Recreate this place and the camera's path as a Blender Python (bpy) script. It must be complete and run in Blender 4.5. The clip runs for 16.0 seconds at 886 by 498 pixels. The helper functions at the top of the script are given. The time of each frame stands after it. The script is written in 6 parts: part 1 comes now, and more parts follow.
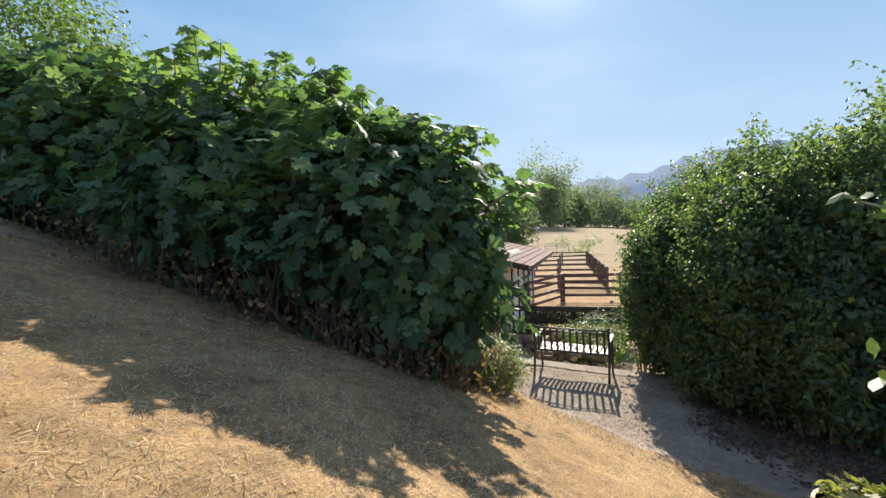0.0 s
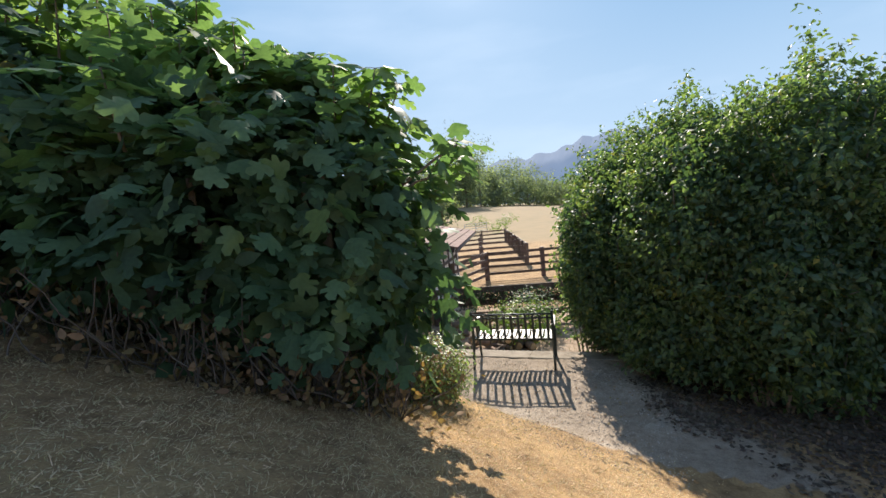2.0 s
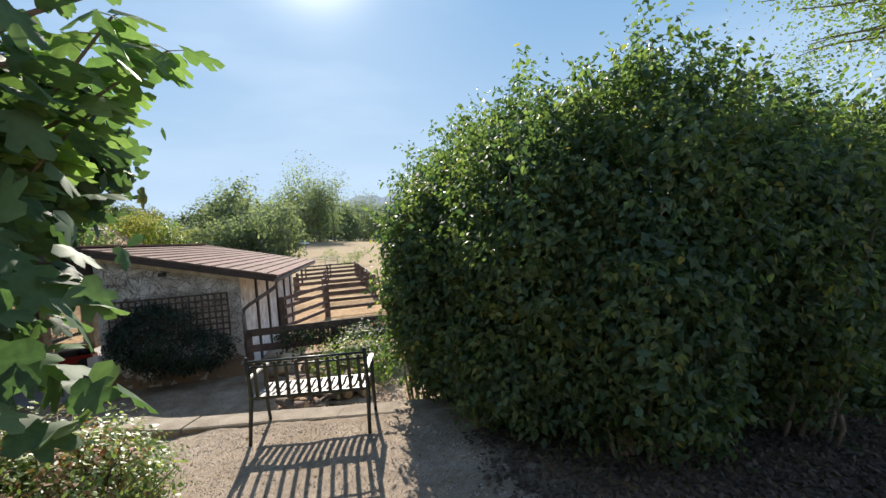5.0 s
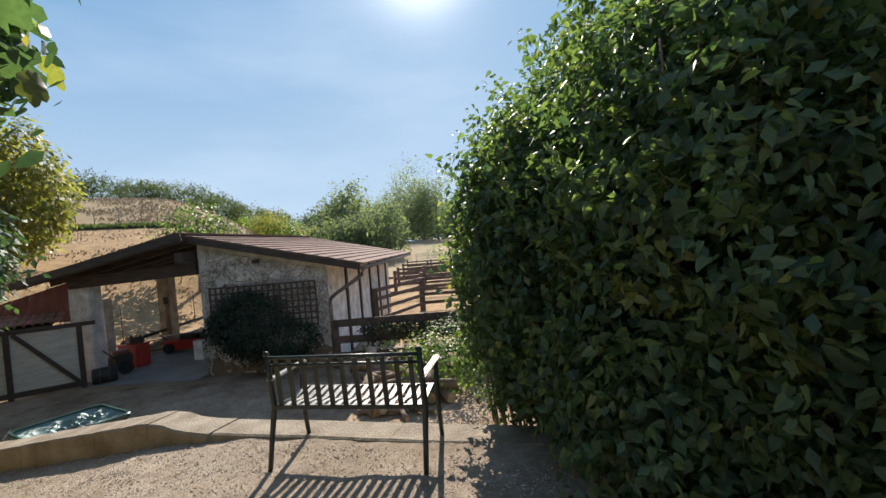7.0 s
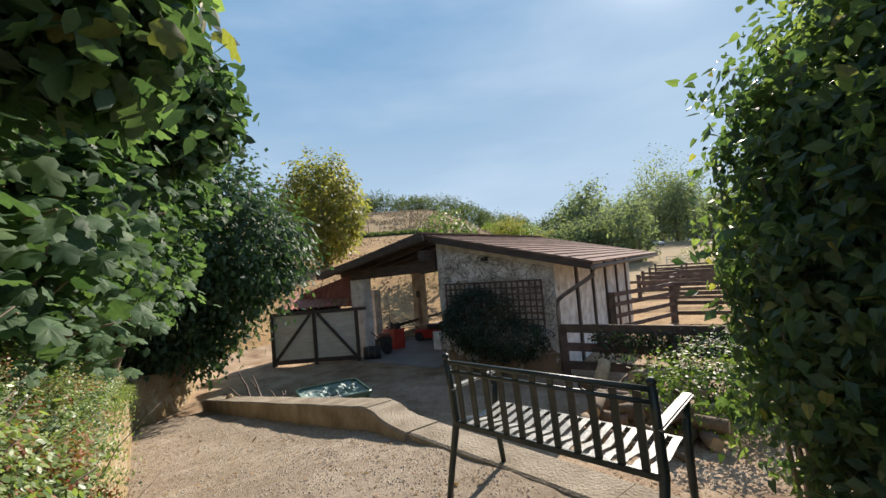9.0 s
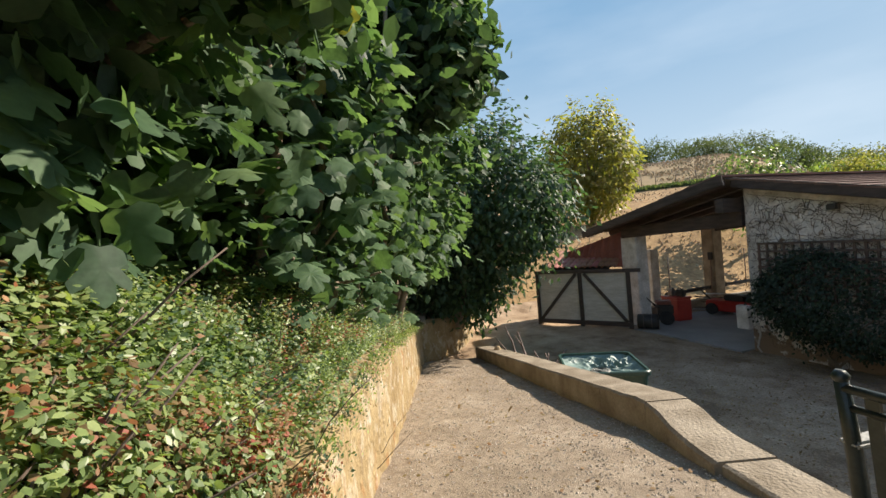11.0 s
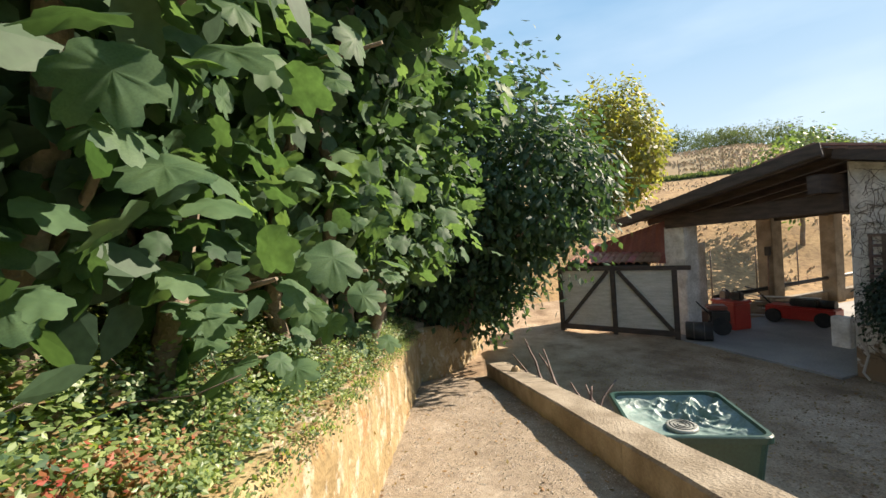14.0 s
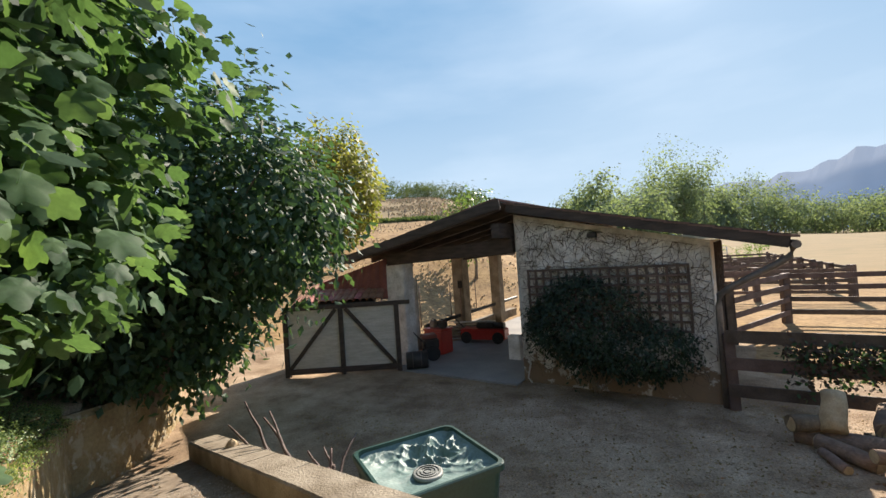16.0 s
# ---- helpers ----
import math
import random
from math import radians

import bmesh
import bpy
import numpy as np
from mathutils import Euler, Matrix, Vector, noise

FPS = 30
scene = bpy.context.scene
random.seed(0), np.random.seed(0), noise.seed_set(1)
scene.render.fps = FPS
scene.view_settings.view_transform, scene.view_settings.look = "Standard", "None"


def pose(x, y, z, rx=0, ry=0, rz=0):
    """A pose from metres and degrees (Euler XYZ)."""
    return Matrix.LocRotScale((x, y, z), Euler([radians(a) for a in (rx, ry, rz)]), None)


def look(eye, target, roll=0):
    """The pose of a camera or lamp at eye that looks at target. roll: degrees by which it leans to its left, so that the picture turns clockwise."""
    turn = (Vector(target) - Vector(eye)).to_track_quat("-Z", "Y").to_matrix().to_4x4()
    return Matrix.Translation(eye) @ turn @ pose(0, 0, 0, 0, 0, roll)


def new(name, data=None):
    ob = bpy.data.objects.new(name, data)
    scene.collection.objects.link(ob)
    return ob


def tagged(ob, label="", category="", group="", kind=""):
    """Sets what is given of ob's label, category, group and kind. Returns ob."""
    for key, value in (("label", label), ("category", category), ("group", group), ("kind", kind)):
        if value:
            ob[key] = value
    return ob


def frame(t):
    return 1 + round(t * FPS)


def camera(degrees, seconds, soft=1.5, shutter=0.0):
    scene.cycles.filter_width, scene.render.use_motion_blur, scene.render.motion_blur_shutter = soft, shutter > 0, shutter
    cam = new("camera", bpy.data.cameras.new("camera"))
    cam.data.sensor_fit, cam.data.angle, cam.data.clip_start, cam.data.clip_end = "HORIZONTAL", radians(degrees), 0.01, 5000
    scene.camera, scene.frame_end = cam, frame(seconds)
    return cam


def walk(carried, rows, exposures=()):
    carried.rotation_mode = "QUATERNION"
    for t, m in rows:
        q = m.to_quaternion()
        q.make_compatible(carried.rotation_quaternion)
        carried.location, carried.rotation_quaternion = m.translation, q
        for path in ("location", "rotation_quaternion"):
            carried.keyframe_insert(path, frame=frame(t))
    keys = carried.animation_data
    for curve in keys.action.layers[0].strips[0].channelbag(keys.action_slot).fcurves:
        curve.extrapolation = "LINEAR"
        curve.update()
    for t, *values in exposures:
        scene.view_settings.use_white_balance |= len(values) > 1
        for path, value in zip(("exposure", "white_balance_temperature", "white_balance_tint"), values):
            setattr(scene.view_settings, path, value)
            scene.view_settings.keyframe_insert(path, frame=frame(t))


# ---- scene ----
EXPOSURES = [(0.0, 1.05, 6600, 14), (3.5, 1.05, 6600, 14), (6.0, 0.96, 6600, 14), (9.5, 0.82, 6850, 14), (12.5, 1.22, 7300, 13), (14.5, 1.34, 7350, 14), (15.5, 1.34, 7300, 14), (16.0, 1.06, 6900, 14)]
cam = camera(93.8, 16.0)
PATH = [
    (0, (-0.023, -0.21, 1.699), (-0.011, 1.789, 1.622), -2.6),
    (0.5, (-0.126, 0.057, 1.701), (-0.212, 2.054, 1.643), -4.0),
    (1, (-0.143, 0.274, 1.706), (-0.136, 2.273, 1.633), -4.7),
    (1.5, (-0.073, 0.539, 1.684), (0.098, 2.528, 1.557), -4.8),
    (2, (0.0, 0.821, 1.634), (0.385, 2.775, 1.454), -5.6),
    (2.5, (0.132, 1.077, 1.584), (0.751, 2.967, 1.372), -5.6),
    (3, (0.335, 1.317, 1.501), (1.178, 3.122, 1.318), -4.9),
    (3.5, (0.497, 1.552, 1.442), (1.521, 3.265, 1.315), -4.5),
    (3.7, (0.573, 1.638, 1.4), (1.648, 3.321, 1.295), -4.5),
    (5.8, (1.507, 2.649, 1.045), (2.446, 4.414, 1.002), -3.9),
    (6, (1.596, 2.785, 1.012), (2.479, 4.579, 0.96), -4.2),
    (6.5, (1.799, 3.098, 0.866), (2.533, 4.958, 0.815), -4.5),
    (7, (1.952, 3.45, 0.785), (2.536, 5.362, 0.751), -4.8),
    (7.5, (2.139, 3.722, 0.703), (2.546, 5.68, 0.703), -5.0),
    (8, (2.243, 3.967, 0.657), (2.447, 5.956, 0.701), -5.1),
    (8.5, (2.234, 4.184, 0.654), (2.169, 6.18, 0.756), -5.6),
    (9, (2.234, 4.348, 0.617), (1.717, 6.278, 0.695), -4.7),
    (9.5, (2.213, 4.525, 0.57), (1.257, 6.282, 0.567), -4.0),
    (10, (2.055, 4.729, 0.552), (0.746, 6.239, 0.476), -4.5),
    (10.2, (1.994, 4.805, 0.546), (0.58, 6.218, 0.466), -4.7),
    (12.3, (1.223, 5.824, 0.521), (-0.394, 7.002, 0.531), -3.9),
    (12.5, (1.111, 5.914, 0.49), (-0.523, 7.067, 0.476), -3.7),
    (13, (0.82, 6.124, 0.492), (-0.833, 7.248, 0.453), -3.6),
    (13.5, (0.539, 6.364, 0.476), (-1.107, 7.499, 0.428), -3.7),
    (14, (0.233, 6.542, 0.458), (-1.35, 7.764, 0.416), -4.1),
    (14.5, (-0.008, 6.718, 0.446), (-1.442, 8.112, 0.447), -4.3),
    (15, (-0.17, 6.903, 0.46), (-1.346, 8.52, 0.506), -4.2),
    (15.5, (-0.252, 6.998, 0.467), (-1.102, 8.808, 0.525), -4.3),
    (16, (-0.291, 7.002, 0.479), (-0.798, 8.936, 0.517), -4.0),
]
walk(cam, [(t, look(eye, target, roll)) for t, eye, target, roll in PATH], exposures=EXPOSURES)

# ---- world and sun ----
SUN_AZ, SUN_EL = radians(17), radians(34.5)
world = bpy.data.worlds.new("world")
scene.world = world
world.use_nodes = True
wn, wl = world.node_tree.nodes, world.node_tree.links
sky = wn.new("ShaderNodeTexSky")
sky.sky_type, sky.sun_disc = "NISHITA", False
sky.sun_elevation, sky.sun_rotation = SUN_EL, SUN_AZ
sky.air_density, sky.dust_density, sky.ozone_density = 1.0, 0.5, 2.0
# thin high cloud, spread over the whole sky
wco = wn.new("ShaderNodeTexCoord")
wmap = wn.new("ShaderNodeMapping")
wmap.inputs["Scale"].default_value = (1.2, 1.2, 4.5)
wnoise = wn.new("ShaderNodeTexNoise")
wnoise.inputs["Scale"].default_value, wnoise.inputs["Detail"].default_value = 1.6, 5
wramp = wn.new("ShaderNodeValToRGB")
wramp.color_ramp.elements[0].position, wramp.color_ramp.elements[1].position = 0.45, 0.85
wramp.color_ramp.elements[1].color = (0.3, 0.3, 0.3, 1)
wmix = wn.new("ShaderNodeMix")
wmix.data_type = "RGBA"
wmix.inputs["B"].default_value = (4.2, 4.9, 5.6, 1)
wl.new(wco.outputs["Generated"], wmap.inputs["Vector"])
wl.new(wmap.outputs["Vector"], wnoise.inputs["Vector"])
wl.new(wnoise.outputs["Fac"], wramp.inputs["Fac"])
wl.new(wramp.outputs["Color"], wmix.inputs["Factor"])
# haze evens out the sky, but for the bright ring that it makes round the sun
wdot, waura, wring = wn.new("ShaderNodeVectorMath"), wn.new("ShaderNodeMath"), wn.new("ShaderNodeMath")
wdot.operation, waura.operation, wring.operation = "DOT_PRODUCT", "POWER", "POWER"
wdot.inputs[1].default_value = (math.sin(SUN_AZ) * math.cos(SUN_EL), math.cos(SUN_AZ) * math.cos(SUN_EL), math.sin(SUN_EL))
waura.inputs[1].default_value, wring.inputs[1].default_value = 20, 260
waura.use_clamp = wring.use_clamp = True
wwide, wtight = wn.new("ShaderNodeVectorMath"), wn.new("ShaderNodeVectorMath")
wwide.operation, wtight.operation = "MULTIPLY_ADD", "MULTIPLY_ADD"
wwide.inputs[1].default_value, wtight.inputs[1].default_value = (1.0, 0.9, 0.7), (5.0, 4.8, 4.4)
wcap = wn.new("ShaderNodeVectorMath")
wcap.operation = "MINIMUM"
wsep, wrise, wtone = wn.new("ShaderNodeSeparateXYZ"), wn.new("ShaderNodeMapRange"), wn.new("ShaderNodeMix")
wrise.interpolation_type = "SMOOTHSTEP"
wrise.inputs["From Min"].default_value, wrise.inputs["From Max"].default_value = 0.02, 0.55
wtone.data_type = "RGBA"
wtone.inputs["A"].default_value, wtone.inputs["B"].default_value = (2.3, 3.2, 4.1, 1), (0.95, 1.95, 3.2, 1)
wl.new(wco.outputs["Generated"], wsep.inputs["Vector"])
wl.new(wsep.outputs["Z"], wrise.inputs["Value"])
wl.new(wrise.outputs["Result"], wtone.inputs["Factor"])
wl.new(wco.outputs["Generated"], wdot.inputs[0])
for power, scaled in ((waura, wwide), (wring, wtight)):
    wl.new(wdot.outputs["Value"], power.inputs[0])
    wl.new(power.outputs["Value"], scaled.inputs[0])
wl.new(wtone.outputs["Result"], wwide.inputs[2])
wl.new(wwide.outputs["Vector"], wtight.inputs[2])
wl.new(wtight.outputs["Vector"], wcap.inputs[1])
wl.new(sky.outputs["Color"], wcap.inputs[0])
wl.new(wcap.outputs["Vector"], wmix.inputs["A"])
wl.new(wmix.outputs["Result"], wn["Background"].inputs["Color"])
wn["Background"].inputs["Strength"].default_value = 0.12
sun = new("sun", bpy.data.lights.new("sun", "SUN"))
sun.data.energy, sun.data.angle, sun.data.color = 4.4, radians(0.5), (1.0, 0.93, 0.82)
sun.matrix_world = look((math.sin(SUN_AZ) * math.cos(SUN_EL) * 50, math.cos(SUN_AZ) * math.cos(SUN_EL) * 50, math.sin(SUN_EL) * 50), (0, 0, 0))


# ---- materials ----
def mat(name, c1, c2, scale=3.0, rough=0.8, bump=0.3, fine=40.0, metal=0.0, vary=0.0, c3=None, island=False, translucent=0.0, spec=0.5, stretch=None):
    """A surface of two tones at one scale, grain and relief at a finer one, and tone that varies from piece to piece."""
    m = bpy.data.materials.new(name)
    m.use_nodes = True
    n, l = m.node_tree.nodes, m.node_tree.links
    b = n["Principled BSDF"]
    co = n.new("ShaderNodeTexCoord")
    vec = co.outputs["Object"]
    if stretch:
        mp = n.new("ShaderNodeMapping")
        mp.inputs["Scale"].default_value = stretch
        l.new(vec, mp.inputs["Vector"])
        vec = mp.outputs["Vector"]
    big, small = n.new("ShaderNodeTexNoise"), n.new("ShaderNodeTexNoise")
    for node, sc, de in ((big, scale, 6), (small, fine, 5)):
        node.inputs["Scale"].default_value, node.inputs["Detail"].default_value = sc, de
        l.new(vec, node.inputs["Vector"])
    ramp = n.new("ShaderNodeValToRGB")
    ramp.color_ramp.elements[0].position, ramp.color_ramp.elements[1].position = 0.35, 0.65
    ramp.color_ramp.elements[0].color, ramp.color_ramp.elements[1].color = (*c1, 1), (*c2, 1)
    if c3:
        el = ramp.color_ramp.elements.new(0.78)
        el.color = (*c3, 1)
    l.new(big.outputs["Fac"], ramp.inputs["Fac"])
    hsv = n.new("ShaderNodeHueSaturation")
    val = n.new("ShaderNodeMath")
    val.operation = "MULTIPLY_ADD"
    val.inputs[1].default_value, val.inputs[2].default_value = 0.7, 0.65
    l.new(small.outputs["Fac"], val.inputs[0])
    out = val.outputs[0]
    if vary:
        info = n.new("ShaderNodeNewGeometry" if island else "ShaderNodeObjectInfo")
        rnd = info.outputs["Random Per Island" if island else "Random"]
        add = n.new("ShaderNodeMath")
        add.operation = "MULTIPLY_ADD"
        add.inputs[1].default_value = vary
        l.new(rnd, add.inputs[0])
        l.new(out, add.inputs[2])
        sub = n.new("ShaderNodeMath")
        sub.operation = "SUBTRACT"
        sub.inputs[1].default_value = vary * 0.5
        l.new(add.outputs[0], sub.inputs[0])
        out = sub.outputs[0]
        hue = n.new("ShaderNodeMath")
        hue.operation = "MULTIPLY_ADD"
        hue.inputs[1].default_value, hue.inputs[2].default_value = -0.05 * min(1, vary * 2), 0.5 + 0.025 * min(1, vary * 2)
        l.new(rnd, hue.inputs[0])
        l.new(hue.outputs[0], hsv.inputs["Hue"])
    l.new(out, hsv.inputs["Value"])
    l.new(ramp.outputs["Color"], hsv.inputs["Color"])
    l.new(hsv.outputs["Color"], b.inputs["Base Color"])
    b.inputs["Roughness"].default_value, b.inputs["Metallic"].default_value = rough, metal
    b.inputs["Specular IOR Level"].default_value = spec
    if bump:
        bp = n.new("ShaderNodeBump")
        bp.inputs["Strength"].default_value, bp.inputs["Distance"].default_value = bump, 0.02
        l.new(small.outputs["Fac"], bp.inputs["Height"])
        l.new(bp.outputs["Normal"], b.inputs["Normal"])
    if translucent:
        tr, mx = n.new("ShaderNodeBsdfTranslucent"), n.new("ShaderNodeMixShader")
        warm = n.new("ShaderNodeMix")
        warm.data_type, warm.blend_type = "RGBA", "MULTIPLY"
        warm.inputs["Factor"].default_value = 1.0
        warm.inputs["B"].default_value = (2.2, 2.35, 1.05, 1)
        l.new(hsv.outputs["Color"], warm.inputs["A"])
        l.new(warm.outputs["Result"], tr.inputs["Color"])
        mx.inputs["Fac"].default_value = translucent
        l.new(b.outputs["BSDF"], mx.inputs[1])
        l.new(tr.outputs["BSDF"], mx.inputs[2])
        l.new(mx.outputs["Shader"], n["Material Output"].inputs["Surface"])
    return m


M_fig = mat("fig leaf", (0.055, 0.105, 0.060), (0.098, 0.165, 0.085), 2.0, 0.56, 0, vary=0.9, island=True, translucent=0.33, c3=(0.14, 0.21, 0.08), spec=0.16)
# Paler fig leaf, with the light on the top shoots put into its colour.
M_figtop = mat("sunlit-toned fig shoot leaf", (0.10, 0.165, 0.08), (0.15, 0.225, 0.105), 2.0, 0.6, 0, vary=0.5, island=True, translucent=0.42, spec=0.15)
M_shrub = mat("shrub leaf", (0.058, 0.098, 0.048), (0.105, 0.148, 0.060), 1.5, 0.45, 0, vary=0.8, island=True, translucent=0.5, c3=(0.20, 0.20, 0.06))
# For dark plants, and to paint the shade within fig and shrub crowns.
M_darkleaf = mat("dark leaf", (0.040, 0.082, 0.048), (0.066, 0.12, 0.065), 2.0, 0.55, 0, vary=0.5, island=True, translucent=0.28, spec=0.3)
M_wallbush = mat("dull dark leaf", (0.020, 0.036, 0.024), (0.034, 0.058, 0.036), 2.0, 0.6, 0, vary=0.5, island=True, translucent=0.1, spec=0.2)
M_ivy = mat("ground cover leaf", (0.125, 0.19, 0.07), (0.215, 0.28, 0.11), 2.5, 0.42, 0, vary=0.8, island=True, translucent=0.3, c3=(0.20, 0.24, 0.08))
M_red = mat("red leaf", (0.22, 0.05, 0.025), (0.28, 0.12, 0.05), 3.0, 0.6, 0, vary=0.5, island=True, translucent=0.25)
M_dryleaf = mat("dry leaf", (0.16, 0.10, 0.05), (0.28, 0.19, 0.09), 3.0, 0.8, 0, vary=0.5, island=True, translucent=0.2)
M_litter = mat("dark brown dead leaf", (0.060, 0.044, 0.031), (0.12, 0.088, 0.060), 3.0, 0.85, 0, vary=0.7, island=True)
M_yellow = mat("yellowing leaf", (0.14, 0.155, 0.05), (0.21, 0.195, 0.065), 1.0, 0.5, 0, vary=0.5, island=True, translucent=0.5)
M_light = mat("light leaf", (0.09, 0.15, 0.035), (0.13, 0.19, 0.05), 1.0, 0.5, 0, vary=0.5, island=True, translucent=0.4)
M_far = mat("far foliage", (0.060, 0.095, 0.045), (0.10, 0.125, 0.055), 0.15, 0.8, 0, vary=0.6, island=True, translucent=0.3)
M_bark = mat("bark", (0.16, 0.12, 0.085), (0.27, 0.22, 0.16), 6, 0.9, 0.6, 60)
M_straw = mat("straw", (0.46, 0.355, 0.22), (0.60, 0.48, 0.315), 0.8, 0.85, 0, vary=0.6, island=True, translucent=0.2)
M_fieldgrass = mat("tall field grass", (0.36, 0.27, 0.165), (0.50, 0.385, 0.24), 0.3, 0.85, 0, vary=0.7, island=True)
M_iron = mat("dark green iron", (0.018, 0.028, 0.024), (0.04, 0.05, 0.045), 8, 0.38, 0.1, 80, metal=0.35)
M_slat = mat("weathered slat", (0.19, 0.20, 0.18), (0.30, 0.30, 0.27), 6, 0.45, 0.2, 60, vary=0.2)
M_white = mat("white rendered wall", (0.52, 0.50, 0.46), (0.80, 0.79, 0.77), 3.2, 0.9, 0.8, 22, c3=(0.80, 0.78, 0.74))
M_whiteboard = mat("white board", (0.52, 0.49, 0.42), (0.64, 0.61, 0.55), 3, 0.8, 0.3, 25, vary=0.12, stretch=(1, 1, 6))
M_timber = mat("dark timber", (0.045, 0.034, 0.028), (0.085, 0.063, 0.05), 3, 0.75, 0.5, 25, vary=0.35, stretch=(1, 1, 5))
M_roof = mat("brown roof sheet", (0.15, 0.092, 0.072), (0.22, 0.138, 0.108), 2.5, 0.85, 0.2, 30, vary=0.2, spec=0.15)
M_redsheet = mat("red sheet", (0.20, 0.055, 0.04), (0.27, 0.085, 0.06), 3, 0.6, 0.2, 20)
M_tile = mat("clay tile", (0.26, 0.10, 0.065), (0.38, 0.17, 0.11), 5, 0.8, 0.3, 40, vary=0.5)
M_fence = mat("brown fence wood", (0.075, 0.050, 0.040), (0.14, 0.098, 0.078), 4, 0.7, 0.4, 40, vary=0.4)
M_conc = mat("concrete", (0.20, 0.16, 0.11), (0.335, 0.285, 0.215), 3.5, 0.9, 0.8, 45, c3=(0.29, 0.24, 0.165))
M_floor = mat("concrete floor", (0.24, 0.24, 0.24), (0.32, 0.31, 0.30), 1.5, 0.8, 0.2, 30)
M_bin = mat("green plastic", (0.018, 0.055, 0.045), (0.028, 0.075, 0.06), 3, 0.4, 0.1, 40)
M_sheet = mat("green tarpaulin", (0.105, 0.175, 0.16), (0.19, 0.275, 0.25), 6, 0.5, 0.3, 30)
M_redplastic = mat("red plastic", (0.42, 0.03, 0.025), (0.5, 0.045, 0.035), 3, 0.4, 0.05, 40)
M_black = mat("black metal", (0.02, 0.02, 0.02), (0.05, 0.045, 0.04), 6, 0.55, 0.2, 40)
M_pipe = mat("dull pipe", (0.14, 0.12, 0.11), (0.22, 0.19, 0.17), 4, 0.5, 0.1, 40, metal=0.3)
M_log = mat("log wood", (0.14, 0.10, 0.07), (0.26, 0.19, 0.13), 5, 0.9, 0.5, 40, vary=0.5)
M_cut = mat("cut wood", (0.42, 0.30, 0.17), (0.55, 0.42, 0.26), 8, 0.85, 0.3, 60)
M_pot = mat("pale pot", (0.42, 0.34, 0.28), (0.55, 0.46, 0.38), 4, 0.8, 0.2, 50)
M_carw = mat("white car paint", (0.7, 0.7, 0.7), (0.8, 0.8, 0.8), 1, 0.25, 0)
M_card = mat("dark car paint", (0.06, 0.065, 0.075), (0.08, 0.085, 0.10), 1, 0.25, 0)
M_glass = mat("dark car glass", (0.02, 0.025, 0.03), (0.03, 0.035, 0.04), 1, 0.1, 0)
M_rubber = mat("rubber", (0.02, 0.02, 0.02), (0.035, 0.035, 0.035), 8, 0.8, 0.2, 60)
M_hose = mat("pale hose", (0.5, 0.48, 0.44), (0.6, 0.58, 0.54), 3, 0.6, 0)
M_pebble = mat("pebble", (0.34, 0.30, 0.25), (0.50, 0.45, 0.38), 5, 0.85, 0.2, 60, vary=0.5, island=True)
M_vine = mat("dry vine", (0.10, 0.075, 0.06), (0.17, 0.13, 0.10), 6, 0.9, 0.2, 60)


def wall_stone_mat():
    """Yellow washed rendered stone, worn pale in patches."""
    m = mat("yellow washed wall", (0.25, 0.175, 0.08), (0.345, 0.262, 0.135), 2.6, 0.92, 1.2, 22, c3=(0.40, 0.32, 0.19))
    n, l = m.node_tree.nodes, m.node_tree.links
    b = n["Principled BSDF"]
    co = n.new("ShaderNodeTexCoord")
    last = b.inputs["Base Color"].links[0].from_socket

    def layer(last, scale, stretch, lo, hi, colour, most):
        """Patches of another tone over the wash."""
        mp, t, r, x = n.new("ShaderNodeMapping"), n.new("ShaderNodeTexNoise"), n.new("ShaderNodeMapRange"), n.new("ShaderNodeMix")
        mp.inputs["Scale"].default_value = stretch
        mp.inputs["Location"].default_value = (scale, lo * 9, hi * 5)
        l.new(co.outputs["Object"], mp.inputs["Vector"])
        t.inputs["Scale"].default_value, t.inputs["Detail"].default_value, t.inputs["Roughness"].default_value = scale, 7, 0.62
        l.new(mp.outputs["Vector"], t.inputs["Vector"])
        r.inputs["From Min"].default_value, r.inputs["From Max"].default_value, r.inputs["To Max"].default_value = lo, hi, most
        l.new(t.outputs["Fac"], r.inputs["Value"])
        x.data_type = "RGBA"
        l.new(r.outputs["Result"], x.inputs["Factor"])
        l.new(last, x.inputs["A"])
        x.inputs["B"].default_value = (*colour, 1)
        return x.outputs["Result"]

    last = layer(last, 4.5, (1, 1, 0.9), 0.53, 0.58, (0.43, 0.375, 0.27), 0.7)
    last = layer(last, 7.0, (1, 1, 0.9), 0.59, 0.66, (0.50, 0.465, 0.39), 0.7)
    last = layer(last, 5.0, (1, 1, 0.6), 0.58, 0.66, (0.30, 0.15, 0.055), 0.7)
    last = layer(last, 9.0, (1, 1, 0.14), 0.60, 0.70, (0.17, 0.13, 0.09), 0.6)
    l.new(last, b.inputs["Base Color"])
    return m


M_yellowwall = wall_stone_mat()


